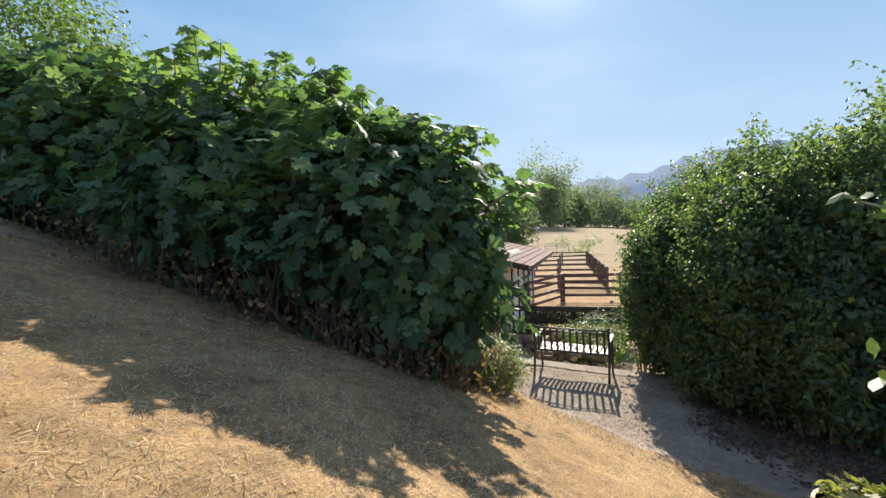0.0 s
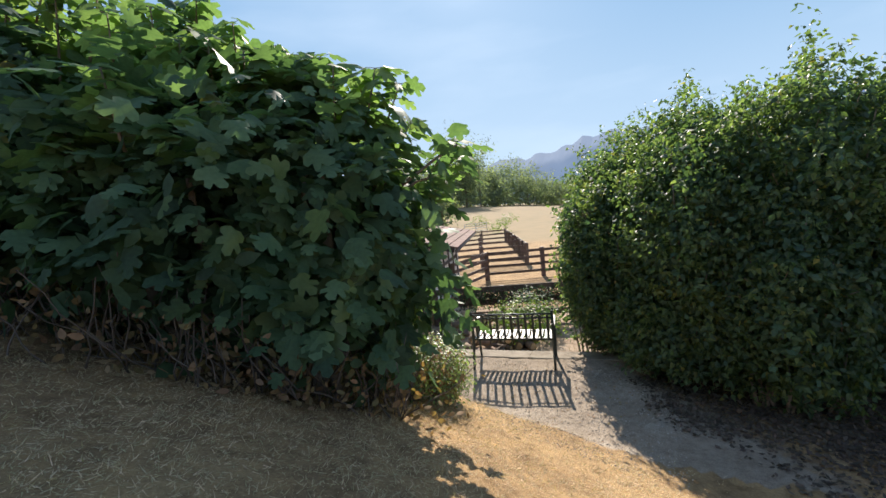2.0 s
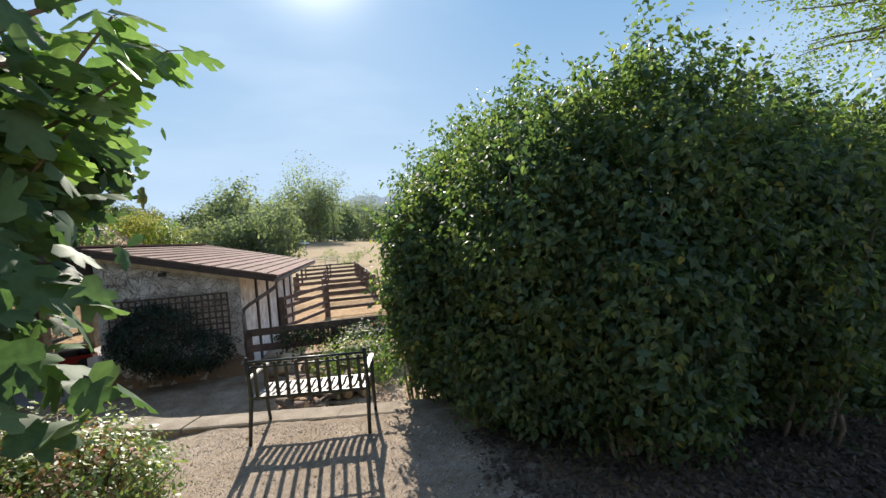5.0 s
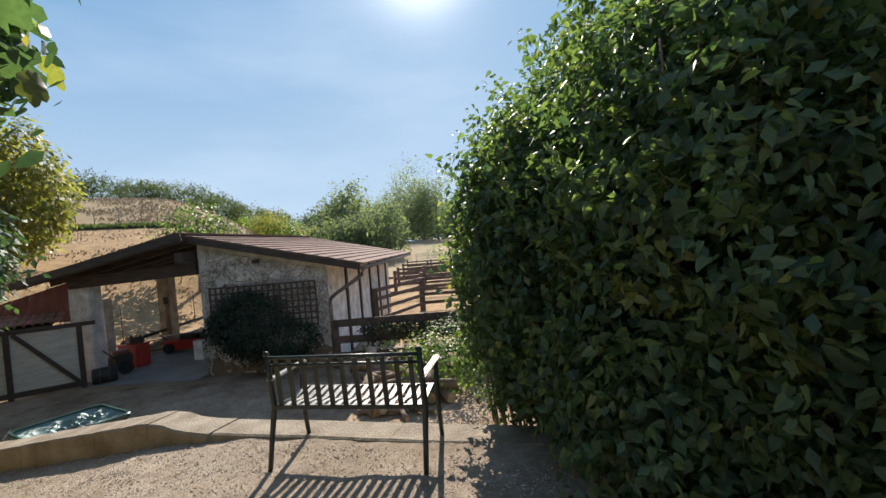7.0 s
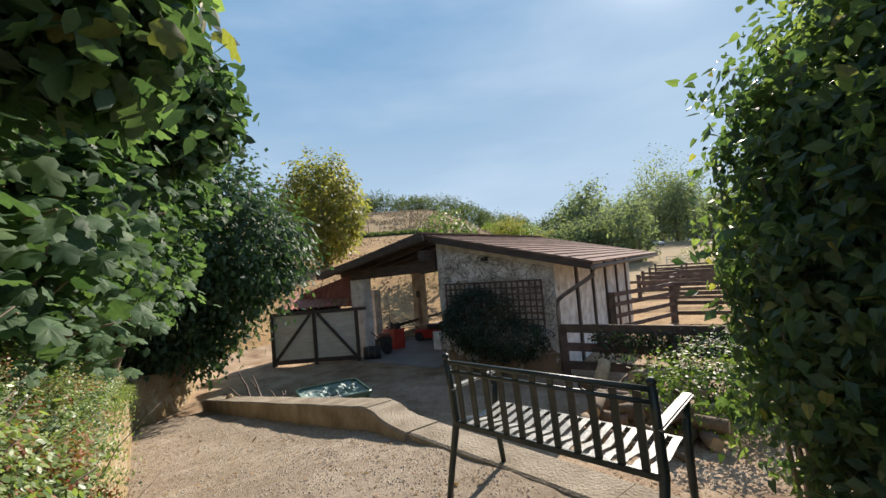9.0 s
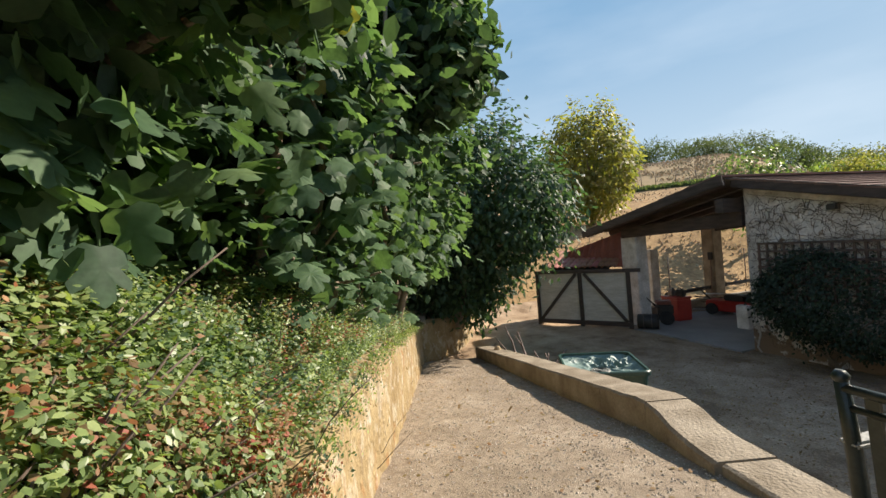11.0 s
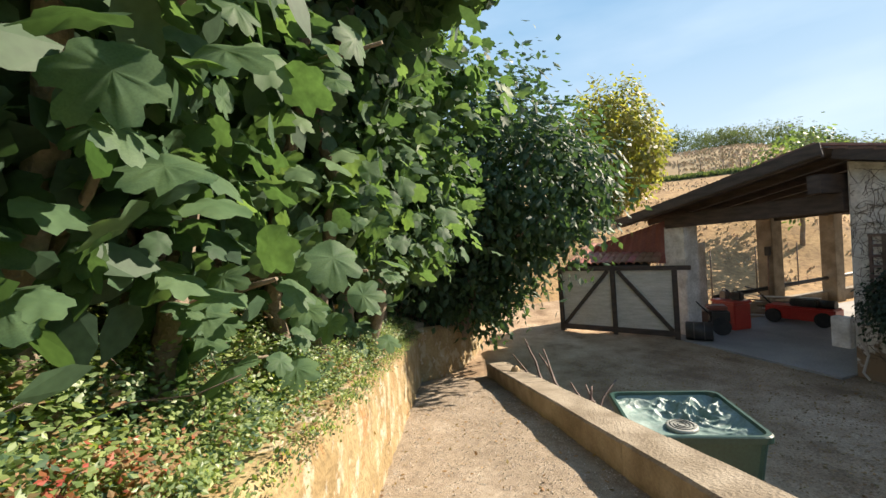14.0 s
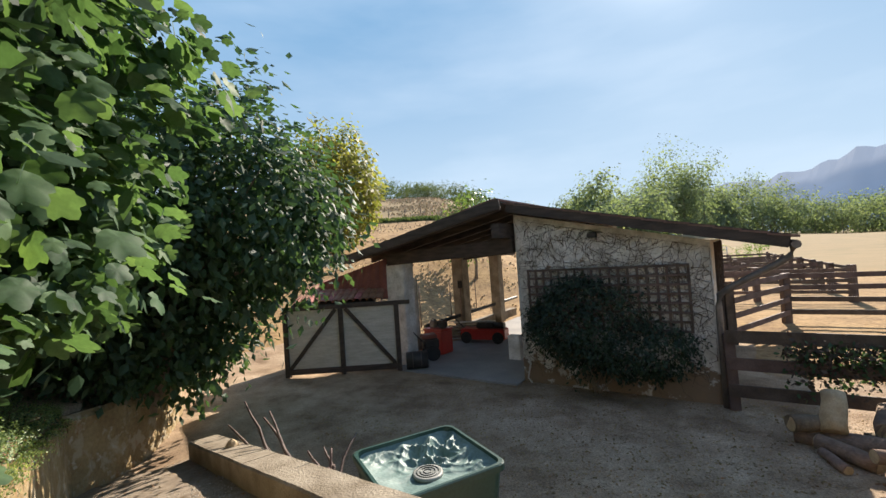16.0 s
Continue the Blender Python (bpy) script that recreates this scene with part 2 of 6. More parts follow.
def peeling_wall_mat():
    """White render over brown plaster, which shows where the render has fallen off, most of all low down."""
    m = mat("peeling white render", (0.50, 0.47, 0.42), (0.78, 0.76, 0.72), 3.2, 0.9, 1.0, 18, c3=(0.82, 0.80, 0.76))
    n, l = m.node_tree.nodes, m.node_tree.links
    b = n["Principled BSDF"]
    last = b.inputs["Base Color"].links[0].from_socket
    co, sep, t, bare = n.new("ShaderNodeTexCoord"), n.new("ShaderNodeSeparateXYZ"), n.new("ShaderNodeTexNoise"), n.new("ShaderNodeMapRange")
    t.inputs["Scale"].default_value, t.inputs["Detail"].default_value, t.inputs["Roughness"].default_value = 2.4, 8, 0.65
    l.new(co.outputs["Object"], t.inputs["Vector"])
    l.new(co.outputs["Object"], sep.inputs["Vector"])
    low = n.new("ShaderNodeMapRange")
    low.inputs["From Min"].default_value, low.inputs["From Max"].default_value, low.inputs["To Min"].default_value, low.inputs["To Max"].default_value = -2.0, -1.2, 0.16, -0.06
    l.new(sep.outputs["Z"], low.inputs["Value"])
    add = n.new("ShaderNodeMath")
    l.new(t.outputs["Fac"], add.inputs[0])
    l.new(low.outputs["Result"], add.inputs[1])
    bare.inputs["From Min"].default_value, bare.inputs["From Max"].default_value = 0.575, 0.61
    l.new(add.outputs[0], bare.inputs["Value"])
    x = n.new("ShaderNodeMix")
    x.data_type = "RGBA"
    x.inputs["B"].default_value = (0.27, 0.19, 0.125, 1)
    l.new(bare.outputs["Result"], x.inputs["Factor"])
    l.new(last, x.inputs["A"])
    l.new(x.outputs["Result"], b.inputs["Base Color"])
    return m


M_peeling = peeling_wall_mat()


def ground_mat():
    """Straw grass, gravelly concrete and trodden earth, by the mask of the ground."""
    m = bpy.data.materials.new("ground")
    m.use_nodes = True
    n, l = m.node_tree.nodes, m.node_tree.links
    b = n["Principled BSDF"]
    co = n.new("ShaderNodeTexCoord")

    def tex(scale, detail=7, rough=0.6):
        t = n.new("ShaderNodeTexNoise")
        t.inputs["Scale"].default_value, t.inputs["Detail"].default_value, t.inputs["Roughness"].default_value = scale, detail, rough
        l.new(co.outputs["Object"], t.inputs["Vector"])
        return t.outputs["Fac"]

    def ramp(fac, *stops):
        r = n.new("ShaderNodeValToRGB")
        e = r.color_ramp.elements
        while len(e) < len(stops):
            e.new(0.5)
        for i, (p, c) in enumerate(stops):
            e[i].position, e[i].color = p, (*c, 1)
        l.new(fac, r.inputs["Fac"])
        return r.outputs["Color"]

    def mix(fac, a, bb, mode="MIX"):
        x = n.new("ShaderNodeMix")
        x.data_type, x.blend_type = "RGBA", mode
        if isinstance(fac, float):
            x.inputs["Factor"].default_value = fac
        else:
            l.new(fac, x.inputs["Factor"])
        l.new(a, x.inputs["A"])
        l.new(bb, x.inputs["B"])
        return x.outputs["Result"]

    straw = ramp(tex(1.1), (0.3, (0.27, 0.18, 0.10)), (0.5, (0.42, 0.285, 0.15)), (0.7, (0.52, 0.365, 0.195)))
    straw = mix(0.75, straw, ramp(tex(55, 9, 0.75), (0.3, (0.42, 0.38, 0.33)), (0.7, (1.25, 1.2, 1.1))), "MULTIPLY")
    straw = mix(0.8, straw, ramp(tex(6.5, 5, 0.65), (0.34, (0.55, 0.52, 0.50)), (0.5, (0.95, 0.95, 0.95)), (0.68, (1.2, 1.17, 1.1))), "MULTIPLY")
    gravel = ramp(tex(1.7), (0.3, (0.29, 0.24, 0.185)), (0.55, (0.37, 0.31, 0.245)), (0.75, (0.45, 0.39, 0.32)))
    gravel = mix(0.7, gravel, ramp(tex(11, 6, 0.7), (0.36, (0.68, 0.64, 0.60)), (0.6, (1.12, 1.12, 1.1))), "MULTIPLY")
    gravel = mix(0.8, gravel, ramp(tex(90, 4, 0.8), (0.3, (0.5, 0.48, 0.45)), (0.7, (1.3, 1.28, 1.25))), "MULTIPLY")
    earth = ramp(tex(1.6), (0.32, (0.23, 0.16, 0.105)), (0.5, (0.37, 0.275, 0.19)), (0.72, (0.52, 0.41, 0.30)))
    earth = mix(0.7, earth, ramp(tex(40, 8, 0.75), (0.35, (0.42, 0.40, 0.38)), (0.65, (1.55, 1.5, 1.4))), "MULTIPLY")
    at = n.new("ShaderNodeAttribute")
    at.attribute_name = "zone"
    sep = n.new("ShaderNodeSeparateColor")
    l.new(at.outputs["Color"], sep.inputs["Color"])
    edge = tex(5.0, 6, 0.7)

    def soften(fac):
        a = n.new("ShaderNodeMath")
        a.operation = "MULTIPLY_ADD"
        a.inputs[1].default_value = 0.9
        l.new(edge, a.inputs[0])
        l.new(fac, a.inputs[2])
        r = n.new("ShaderNodeMapRange")
        r.inputs["From Min"].default_value, r.inputs["From Max"].default_value = 0.85, 1.05
        l.new(a.outputs[0], r.inputs["Value"])
        return r.outputs["Result"]

    green = ramp(tex(0.35), (0.4, (0.30, 0.22, 0.12)), (0.62, (0.25, 0.195, 0.105)))
    col = mix(soften(sep.outputs["Red"]), straw, gravel)
    col = mix(soften(sep.outputs["Green"]), col, earth)
    col = mix(soften(sep.outputs["Blue"]), col, green)
    l.new(col, b.inputs["Base Color"])
    b.inputs["Roughness"].default_value, b.inputs["Specular IOR Level"].default_value = 0.95, 0.2
    bp = n.new("ShaderNodeBump")
    bp.inputs["Strength"].default_value, bp.inputs["Distance"].default_value = 0.7, 0.02
    l.new(tex(60, 8, 0.8), bp.inputs["Height"])
    l.new(bp.outputs["Normal"], b.inputs["Normal"])
    return m


M_ground = ground_mat()


# Distance haze painted in: the surface gives off its own bluish glow.
def painted_haze_mat(name, c, glow, strength):
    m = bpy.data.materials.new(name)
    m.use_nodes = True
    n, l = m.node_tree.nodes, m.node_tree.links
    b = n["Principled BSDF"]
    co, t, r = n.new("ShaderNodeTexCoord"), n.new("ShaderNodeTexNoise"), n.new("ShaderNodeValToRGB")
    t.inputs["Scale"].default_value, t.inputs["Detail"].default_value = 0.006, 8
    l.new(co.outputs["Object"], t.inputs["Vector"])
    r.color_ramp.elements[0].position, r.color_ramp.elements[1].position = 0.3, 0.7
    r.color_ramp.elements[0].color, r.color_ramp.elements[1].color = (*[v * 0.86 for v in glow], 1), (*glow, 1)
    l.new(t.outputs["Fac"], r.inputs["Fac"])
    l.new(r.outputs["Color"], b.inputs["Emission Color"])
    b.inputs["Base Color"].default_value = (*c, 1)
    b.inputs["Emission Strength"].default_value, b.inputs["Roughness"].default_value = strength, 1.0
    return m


# Pale base colour stands in for the air haze over the far trees.
M_wood = mat("woodland foliage paled for haze", (0.13, 0.165, 0.125), (0.18, 0.21, 0.155), 0.08, 0.9, 0, vary=0.5, island=True, translucent=0.42)
M_mountain = painted_haze_mat("mountain with glowing haze tone", (0.015, 0.03, 0.05), (0.085, 0.22, 0.45), 0.33)


# ---- building helpers ----
def part(name, bm, material, parent=None, label=""):
    me = bpy.data.meshes.new(name)
    bm.to_mesh(me)
    bm.free()
    me.materials.append(material)
    ob = new(name, me)
    ob.parent = parent
    return tagged(ob, label)


def thing(name, label, category, place=None, group="", kind=""):
    ob = new(name)
    ob.empty_display_size = 0.1
    if place is not None:
        ob.matrix_world = place
    return tagged(ob, label, category, group, kind)


def box(bm, x0, x1, y0, y1, z0, z1, m=None, bevel=0.0):
    r = bmesh.ops.create_cube(bm, size=1.0)
    t = Matrix.LocRotScale(((x0 + x1) / 2, (y0 + y1) / 2, (z0 + z1) / 2), None, (x1 - x0, y1 - y0, z1 - z0))
    bmesh.ops.transform(bm, matrix=(m @ t) if m is not None else t, verts=r["verts"])
    if bevel:
        bmesh.ops.bevel(bm, geom=list({e for v in r["verts"] for e in v.link_edges}), offset=bevel, segments=2, affect="EDGES")
    return bm


def tube(bm, pts, radii, seg=8, cap=True):
    pts = [Vector(p) for p in pts]
    radii = radii if hasattr(radii, "__len__") else [radii] * len(pts)
    rings = []
    for i, p in enumerate(pts):
        d = (pts[min(i + 1, len(pts) - 1)] - pts[max(i - 1, 0)]).normalized()
        a = d.cross(Vector((0.13, 0.31, 0.94)) if abs(d.z) < 0.9 else Vector((1, 0.1, 0))).normalized()
        b = d.cross(a)
        rings.append([bm.verts.new(p + (a * math.cos(k * 2 * math.pi / seg) + b * math.sin(k * 2 * math.pi / seg)) * radii[i]) for k in range(seg)])
    for r0, r1 in zip(rings, rings[1:]):
        for k in range(seg):
            f = bm.faces.new((r0[k], r0[(k + 1) % seg], r1[(k + 1) % seg], r1[k]))
            f.smooth = True
    if cap:
        bm.faces.new(rings[0][::-1])
        bm.faces.new(rings[-1])
    return bm


def beam(bm, p0, p1, w, h, bevel=0.006):
    """A squared timber from p0 to p1, w wide and h deep."""
    p0, p1 = Vector(p0), Vector(p1)
    d = p1 - p0
    side = d.cross(Vector((0, 0, 1)))
    side = side.normalized() if side.length > 1e-4 else Vector((1, 0, 0))
    up = side.cross(d).normalized()
    m = Matrix((side, d.normalized(), up)).transposed().to_4x4()
    m.translation = (p0 + p1) / 2
    return box(bm, -w / 2, w / 2, -d.length / 2, d.length / 2, -h / 2, h / 2, m, bevel)


def poly(bm, pts):
    return bm.faces.new([bm.verts.new(p) for p in pts])


def grid_mesh(name, v, faces, material, parent=None, smooth=False):
    me = bpy.data.meshes.new(name)
    v, faces = np.asarray(v, dtype=np.float32), np.asarray(faces, dtype=np.int32)
    k = faces.shape[1]
    me.vertices.add(len(v))
    me.vertices.foreach_set("co", v.ravel())
    me.loops.add(faces.size)
    me.loops.foreach_set("vertex_index", faces.ravel())
    me.polygons.add(len(faces))
    me.polygons.foreach_set("loop_start", np.arange(len(faces), dtype=np.int32) * k)
    me.polygons.foreach_set("use_smooth", np.full(len(faces), smooth, dtype=bool))
    me.update(calc_edges=True)
    me.materials.append(material)
    ob = new(name, me)
    ob.parent = parent
    return ob


# ---- the lie of the land ----
WALL_P, WALL_U, WALL_N = np.array((0.28, 5.70)), np.array((-0.788, 0.615)), np.array((0.615, 0.788))


def sn(x, y):
    """Distance along the yellow wall and out from its face towards the yard."""
    return (x - 0.28) * -0.788 + (y - 5.70) * 0.615, (x - 0.28) * 0.615 + (y - 5.70) * 0.788


def at_sn(s, n):
    return 0.28 - 0.788 * s + 0.615 * n, 5.70 + 0.615 * s + 0.788 * n


def soft(v, k=0.25):
    return k * np.logaddexp(0, v / k)


def step(v, a, b):
    t = np.clip((v - a) / (b - a), 0, 1)
    return t * t * (3 - 2 * t)


def edge_n(s):
    return 2.47 - 0.125 * s - 0.14 * (1 - step(s, 1.0, 2.0))


def wall_top(s):
    return -0.22 - 0.145 * np.clip(s - 1.5, 0, 8)


def ramp_z(s):
    return -0.81 - 0.160 * soft(s - 0.6, 0.3) - 0.09 * step(s, 0.9, 2.2)


def wave(x, y, f, seed=0.0):
    return np.sin(x * f + 1.3 * np.sin(y * f * 0.7 + seed) + seed) * np.cos(y * f * 1.1 + 1.7 * np.sin(x * f * 0.6 - seed))


YARD = -2.2


def terrain(x, y):
    x, y = np.asarray(x, float), np.asarray(y, float)
    s, n = sn(x, y)
    lawn = 0.763 - 0.42 * np.maximum(x, -1) - 0.36 * np.minimum(x + 1, 0) - 0.16 * y - 0.15 * np.maximum(0, 1.2 - y) - 0.8 * np.maximum(0, n) * step(s, -3.5, -1.0)
    lawn = np.minimum(lawn, 2.6 + 0.02 * np.abs(x))
    patio = np.where(s > 0, ramp_z(s), -0.81) - 0.12 * np.maximum(0, x - 4.2)
    upper = patio + soft(lawn - patio, 0.08)
    upper = np.where((n > -0.24) & (s > 0.0), patio, upper)
    bed = np.minimum(np.maximum(lawn, wall_top(s) - 0.03), wall_top(s) - 0.03 + 0.38 * np.clip(-n, 0, 1.2) + 0.95 * np.maximum(0, -n - 1.2))
    upper = np.where((n < -0.24) & (s > -0.72), bed, upper)
    # the yard and all that lies beyond it
    r, a = np.hypot(x, y - 7), np.degrees(np.arctan2(x, y - 7))
    hill = np.interp(r, [8.0, 12, 42, 70, 110, 400, 3000], [0, 0.8, 6.2, 13, 15.5, 16, 16]) * (1 - step(a, -17, 6))
    flat = np.interp(r, [60, 140, 300, 3000], [0, 4.6, 7, 9]) * (1 - 0.85 * step(a, 10, 36))
    # level ground round the shed
    u = (x + 1.02) * 0.94 - (y - 15.72) * 0.342
    v = (x + 1.02) * 0.342 + (y - 15.72) * 0.94
    clear = np.hypot(np.maximum(np.maximum(-5.5 - u, u - 6.5), 0), np.maximum(np.maximum(-2.6 - v, v - 9.5), 0))
    low = YARD + np.maximum(hill, flat) * step(clear, 0, 7.0)
    s2 = (x + 6.1) * -0.41 + (y - 10.7) * 0.91
    n2 = (x + 6.1) * 0.91 + (y - 10.7) * 0.41
    bank = np.minimum(-1.13 - 0.10 * np.clip(s2, 0, 5) + 0.3 * np.maximum(0, -n2), 3)
    low = np.where((n2 < -0.14) & (s > 8.0) & (s2 < 4.8), np.maximum(low, bank), low)
    z = np.where((n > edge_n(s)) | (s > 8.3), low, upper)
    z = np.where((s > 8.3) & (n2 < -0.14) & (s2 < 4.8), np.maximum(low, bank), z)
    behind = step(-y, 3, 30)
    z = z * (1 - behind) + behind * 0.8
    near = 1 - step(r, 20, 40)
    z = z + 0.012 * wave(x, y, 3.1) * near + 0.008 * wave(x, y, 9.0, 2.0) * near + 0.25 * wave(x, y, 0.09, 1.0) * step(r, 30, 90)
    return z


def axis(lo, hi, fine, mid, far):
    a = list(np.arange(lo, hi, fine))
    for sign in (1, -1):
        p, d = (hi if sign > 0 else lo), mid
        while abs(p) < far:
            p += sign * d
            d *= 1.16
            a.append(p)
    return np.array(sorted(a))


def build_ground():
    xs, ys = axis(-9, 8, 0.11, 0.2, 3500), axis(1, 17.5, 0.11, 0.2, 3500)
    gx, gy = np.meshgrid(xs, ys)
    gz = terrain(gx, gy)
    nx, ny = len(xs), len(ys)
    v = np.stack([gx, gy, gz], -1).reshape(-1, 3)
    i = np.arange(nx - 1)[None, :] + (np.arange(ny - 1) * nx)[:, None]
    f = np.stack([i, i + 1, i + nx + 1, i + nx], -1).reshape(-1, 4)
    ob = grid_mesh("ground", v, f, M_ground, smooth=True)
    s, n = sn(gx, gy)
    lower = ((n > edge_n(s)) | (s > 8.3))
    right = step(gx, 2.9, 3.9)
    r = np.hypot(gx, gy - 7)
    lawn = 0.763 - 0.42 * np.maximum(gx, -1) - 0.16 * gy - 0.8 * np.maximum(0, n)
    gravel = np.where(~lower & (n > -0.14), np.maximum(step(-0.80 - lawn, -0.22, 0.16), step(s, -0.9, -0.3)), 0.0)
    gravel = np.maximum(gravel, 0.9 * step(r, 62, 75) * (1 - step(r, 128, 140)) * step(np.degrees(np.arctan2(gx, gy - 7)), 5, 8) * (1 - step(np.degrees(np.arctan2(gx, gy - 7)), 17, 20)))
    earth = np.where(lower, 1 - step(r, 8.5, 11.5), 0.0)
    u = (gx + 1.02) * 0.94 - (gy - 15.72) * 0.342
    earth = np.where(lower & (u > -8) & (u < 4) & (gy < 20), 0.8, earth)
    gravel = np.where(gy < 12, gravel * (1 - 0.75 * right), gravel)
    earth = np.where(~lower & (n > 0) & (gy > 2), 0.45 * right, earth)
    earth = np.where((n < -0.14) & (s > -0.6) & ~lower & (gy > 4.6), 0.8, earth)
    green = step(r, 90, 200) * 0.5 + 0.75 * step(r, 24, 44) * (gx > 3)
    upland = step(r + 1.5 * wave(gx, gy, 0.11), 43.5, 46.0) * (np.degrees(np.arctan2(gx, gy - 7)) < 4) * (gy > 10)
    green = np.maximum(green, 0.8 * upland)
    at = ob.data.color_attributes.new("zone", "FLOAT_COLOR", "POINT")
    at.data.foreach_set("color", np.stack([gravel, earth, green, np.ones_like(green)], -1).astype(np.float32).ravel())
    tagged(ob, "dry straw-coloured lawn, gravelly patio and trodden yard earth", "ground", kind="structure")
    return ob


build_ground()


def gz(x, y):
    return float(terrain(x, y))


# ---- foliage helpers ----
def leaf_shape(kind):
    if kind == "fig":
        half = [(0.0, 0.0), (0.20, -0.07), (0.42, 0.05), (0.43, 0.24), (0.27, 0.34), (0.46, 0.56), (0.40, 0.74), (0.17, 0.62), (0.19, 0.86)]
        out = half + [(0.0, 1.0)] + [(-x, y) for x, y in half[:0:-1]]
        v = [(0, 0.36, 0.0)] + [(x, y, -0.30 * abs(x) ** 1.3 - 0.25 * max(0, y - 0.45) ** 1.5 + 0.03 * math.sin(9 * x + 7 * y)) for x, y in out]
        f = [(0, i + 1, (i + 1) % len(out) + 1) for i in range(len(out))]
    elif kind == "broad_fig":
        lobes = ((90, 0.62), (38, 0.55), (142, 0.55), (-16, 0.43), (196, 0.43))
        v, f, seg = [(0.0, 0.36, 0.02)], [], 22
        for i in range(seg):
            a = -90 + 360 * i / seg
            r = max([0.38] + [lr * math.exp(-((abs((a - la + 180) % 360 - 180) / 27.0) ** 4.0)) for la, lr in lobes])
            x, y = r * math.cos(radians(a)), 0.38 + r * math.sin(radians(a))
            v.append((x, y, -0.42 * x * x - 0.34 * (y - 0.38) ** 2 + 0.035 * math.sin(i * 1.3)))
            f.append((0, i + 1, (i + 1) % seg + 1))
    elif kind == "oval":
        v = [(0, 0, 0), (0.26, 0.28, -0.06), (0.22, 0.66, -0.08), (0, 1, -0.12), (-0.22, 0.66, -0.08), (-0.26, 0.28, -0.06)]
        f = [(0, 1, 2), (0, 2, 3), (0, 3, 4), (0, 4, 5)]
    elif kind == "heart":
        v = [(0, 0.05, -0.02), (0.27, -0.02, 0.05), (0.35, 0.32, 0.05), (0.17, 0.76, -0.04), (0, 1.06, -0.17), (-0.17, 0.76, -0.04), (-0.35, 0.32, 0.05), (-0.27, -0.02, 0.05)]
        f = [(0, k, k + 1) for k in range(1, 7)]
    elif kind == "blade":
        v = [(-0.04, 0, 0), (0.04, 0, 0), (0.0, 1, 0)]
        f = [(0, 1, 2)]
    else:
        v = [(0, 0, 0), (0.3, 0.45, -0.08), (0, 1, -0.05), (-0.3, 0.45, -0.08)]
        f = [(0, 1, 2), (0, 2, 3)]
    return np.array(v, float), np.array(f)


def fine_fig_leaf():
    """A broad five-lobed leaf with rounded lobes, raised veins and a drooping rim."""
    lobes = [(90, 0.62), (40, 0.57), (140, 0.57), (-14, 0.47), (194, 0.47)]
    seg, rings = 60, (0.3, 0.62, 0.85, 1.0)
    v, f = [(0.0, 0.38, 0.0)], []
    for k, q in enumerate(rings):
        for i in range(seg):
            a = -90 + 360 * i / seg
            r, vein = 0.40, 0.0
            for la, lr in lobes:
                d = abs((a - la + 180) % 360 - 180)
                r = max(r, lr * math.exp(-((d / 28.0) ** 4.2)))
                vein = max(vein, math.exp(-((d / 5.0) ** 2)))
            r *= 1 + 0.035 * math.sin(i * 2.9)
            x, y = q * r * math.cos(radians(a)), 0.38 + q * r * math.sin(radians(a))
            v.append((x, y, 0.018 * vein * (1 - 0.5 * q) - 0.30 * (q * r) ** 2 + 0.03 * q * math.sin(a * 0.05 + 1)))
    for i in range(seg):
        f.append((0, 1 + i, 1 + (i + 1) % seg))
    for k in range(len(rings) - 1):
        for i in range(seg):
            a, b = 1 + k * seg + i, 1 + k * seg + (i + 1) % seg
            f += [(a, a + seg, b + seg), (a, b + seg, b)]
    return v, f


def unit(a):
    return a / np.maximum(np.linalg.norm(a, axis=-1, keepdims=True), 1e-9)


def leaves(name, p, normal, tip, size, shape, material, parent=None):
    """Leaves of one shape at the points p, as one mesh."""
    v, f = leaf_shape(shape)
    normal = unit(normal)
    tip = unit(tip - normal * np.sum(tip * normal, -1, keepdims=True))
    side = np.cross(tip, normal)
    w = p[:, None, :] + size[:, None, None] * (v[None, :, 0:1] * side[:, None, :] + v[None, :, 1:2] * tip[:, None, :] + v[None, :, 2:3] * normal[:, None, :])
    faces = f[None] + (np.arange(len(p)) * len(v))[:, None, None]
    return grid_mesh(name, w.reshape(-1, 3), faces.reshape(-1, 3), material, parent, "fig" in shape)


def crown(ells, count, rng, inner=0.7, rough=0.16, freq=3.0, floor=0.08, keep=0.8):
    """Points in the outer layer of a clump of rounded masses, with the way out of it."""
    ells = np.array(ells, float)
    area = (ells[:, 3] * ells[:, 4] + ells[:, 3] * ells[:, 5] + ells[:, 4] * ells[:, 5])
    which = rng.choice(len(ells), count, p=area / area.sum())
    d = unit(rng.normal(size=(count, 3)))
    e = ells[which]
    k = inner + (1.03 - inner) * rng.random(count) ** 0.55
    ph = which * 1.7
    bumpy = 1 + rough * (np.sin(d[:, 0] * freq * 2 + ph) * np.sin(d[:, 1] * freq * 2.3 + ph * 2) + 0.6 * np.sin(d[:, 2] * freq * 3.1 + d[:, 0] * freq * 4 + ph))
    p = e[:, :3] + d * e[:, 3:] * (k * bumpy)[:, None]
    ok = np.ones(count, bool)
    for i, q in enumerate(ells):
        ok &= (np.linalg.norm((p - q[:3]) / q[3:], axis=-1) > keep) | (which == i)
    ok &= p[:, 2] > terrain(p[:, 0], p[:, 1]) + floor
    return p[ok], unit(d / e[:, 3:])[ok]


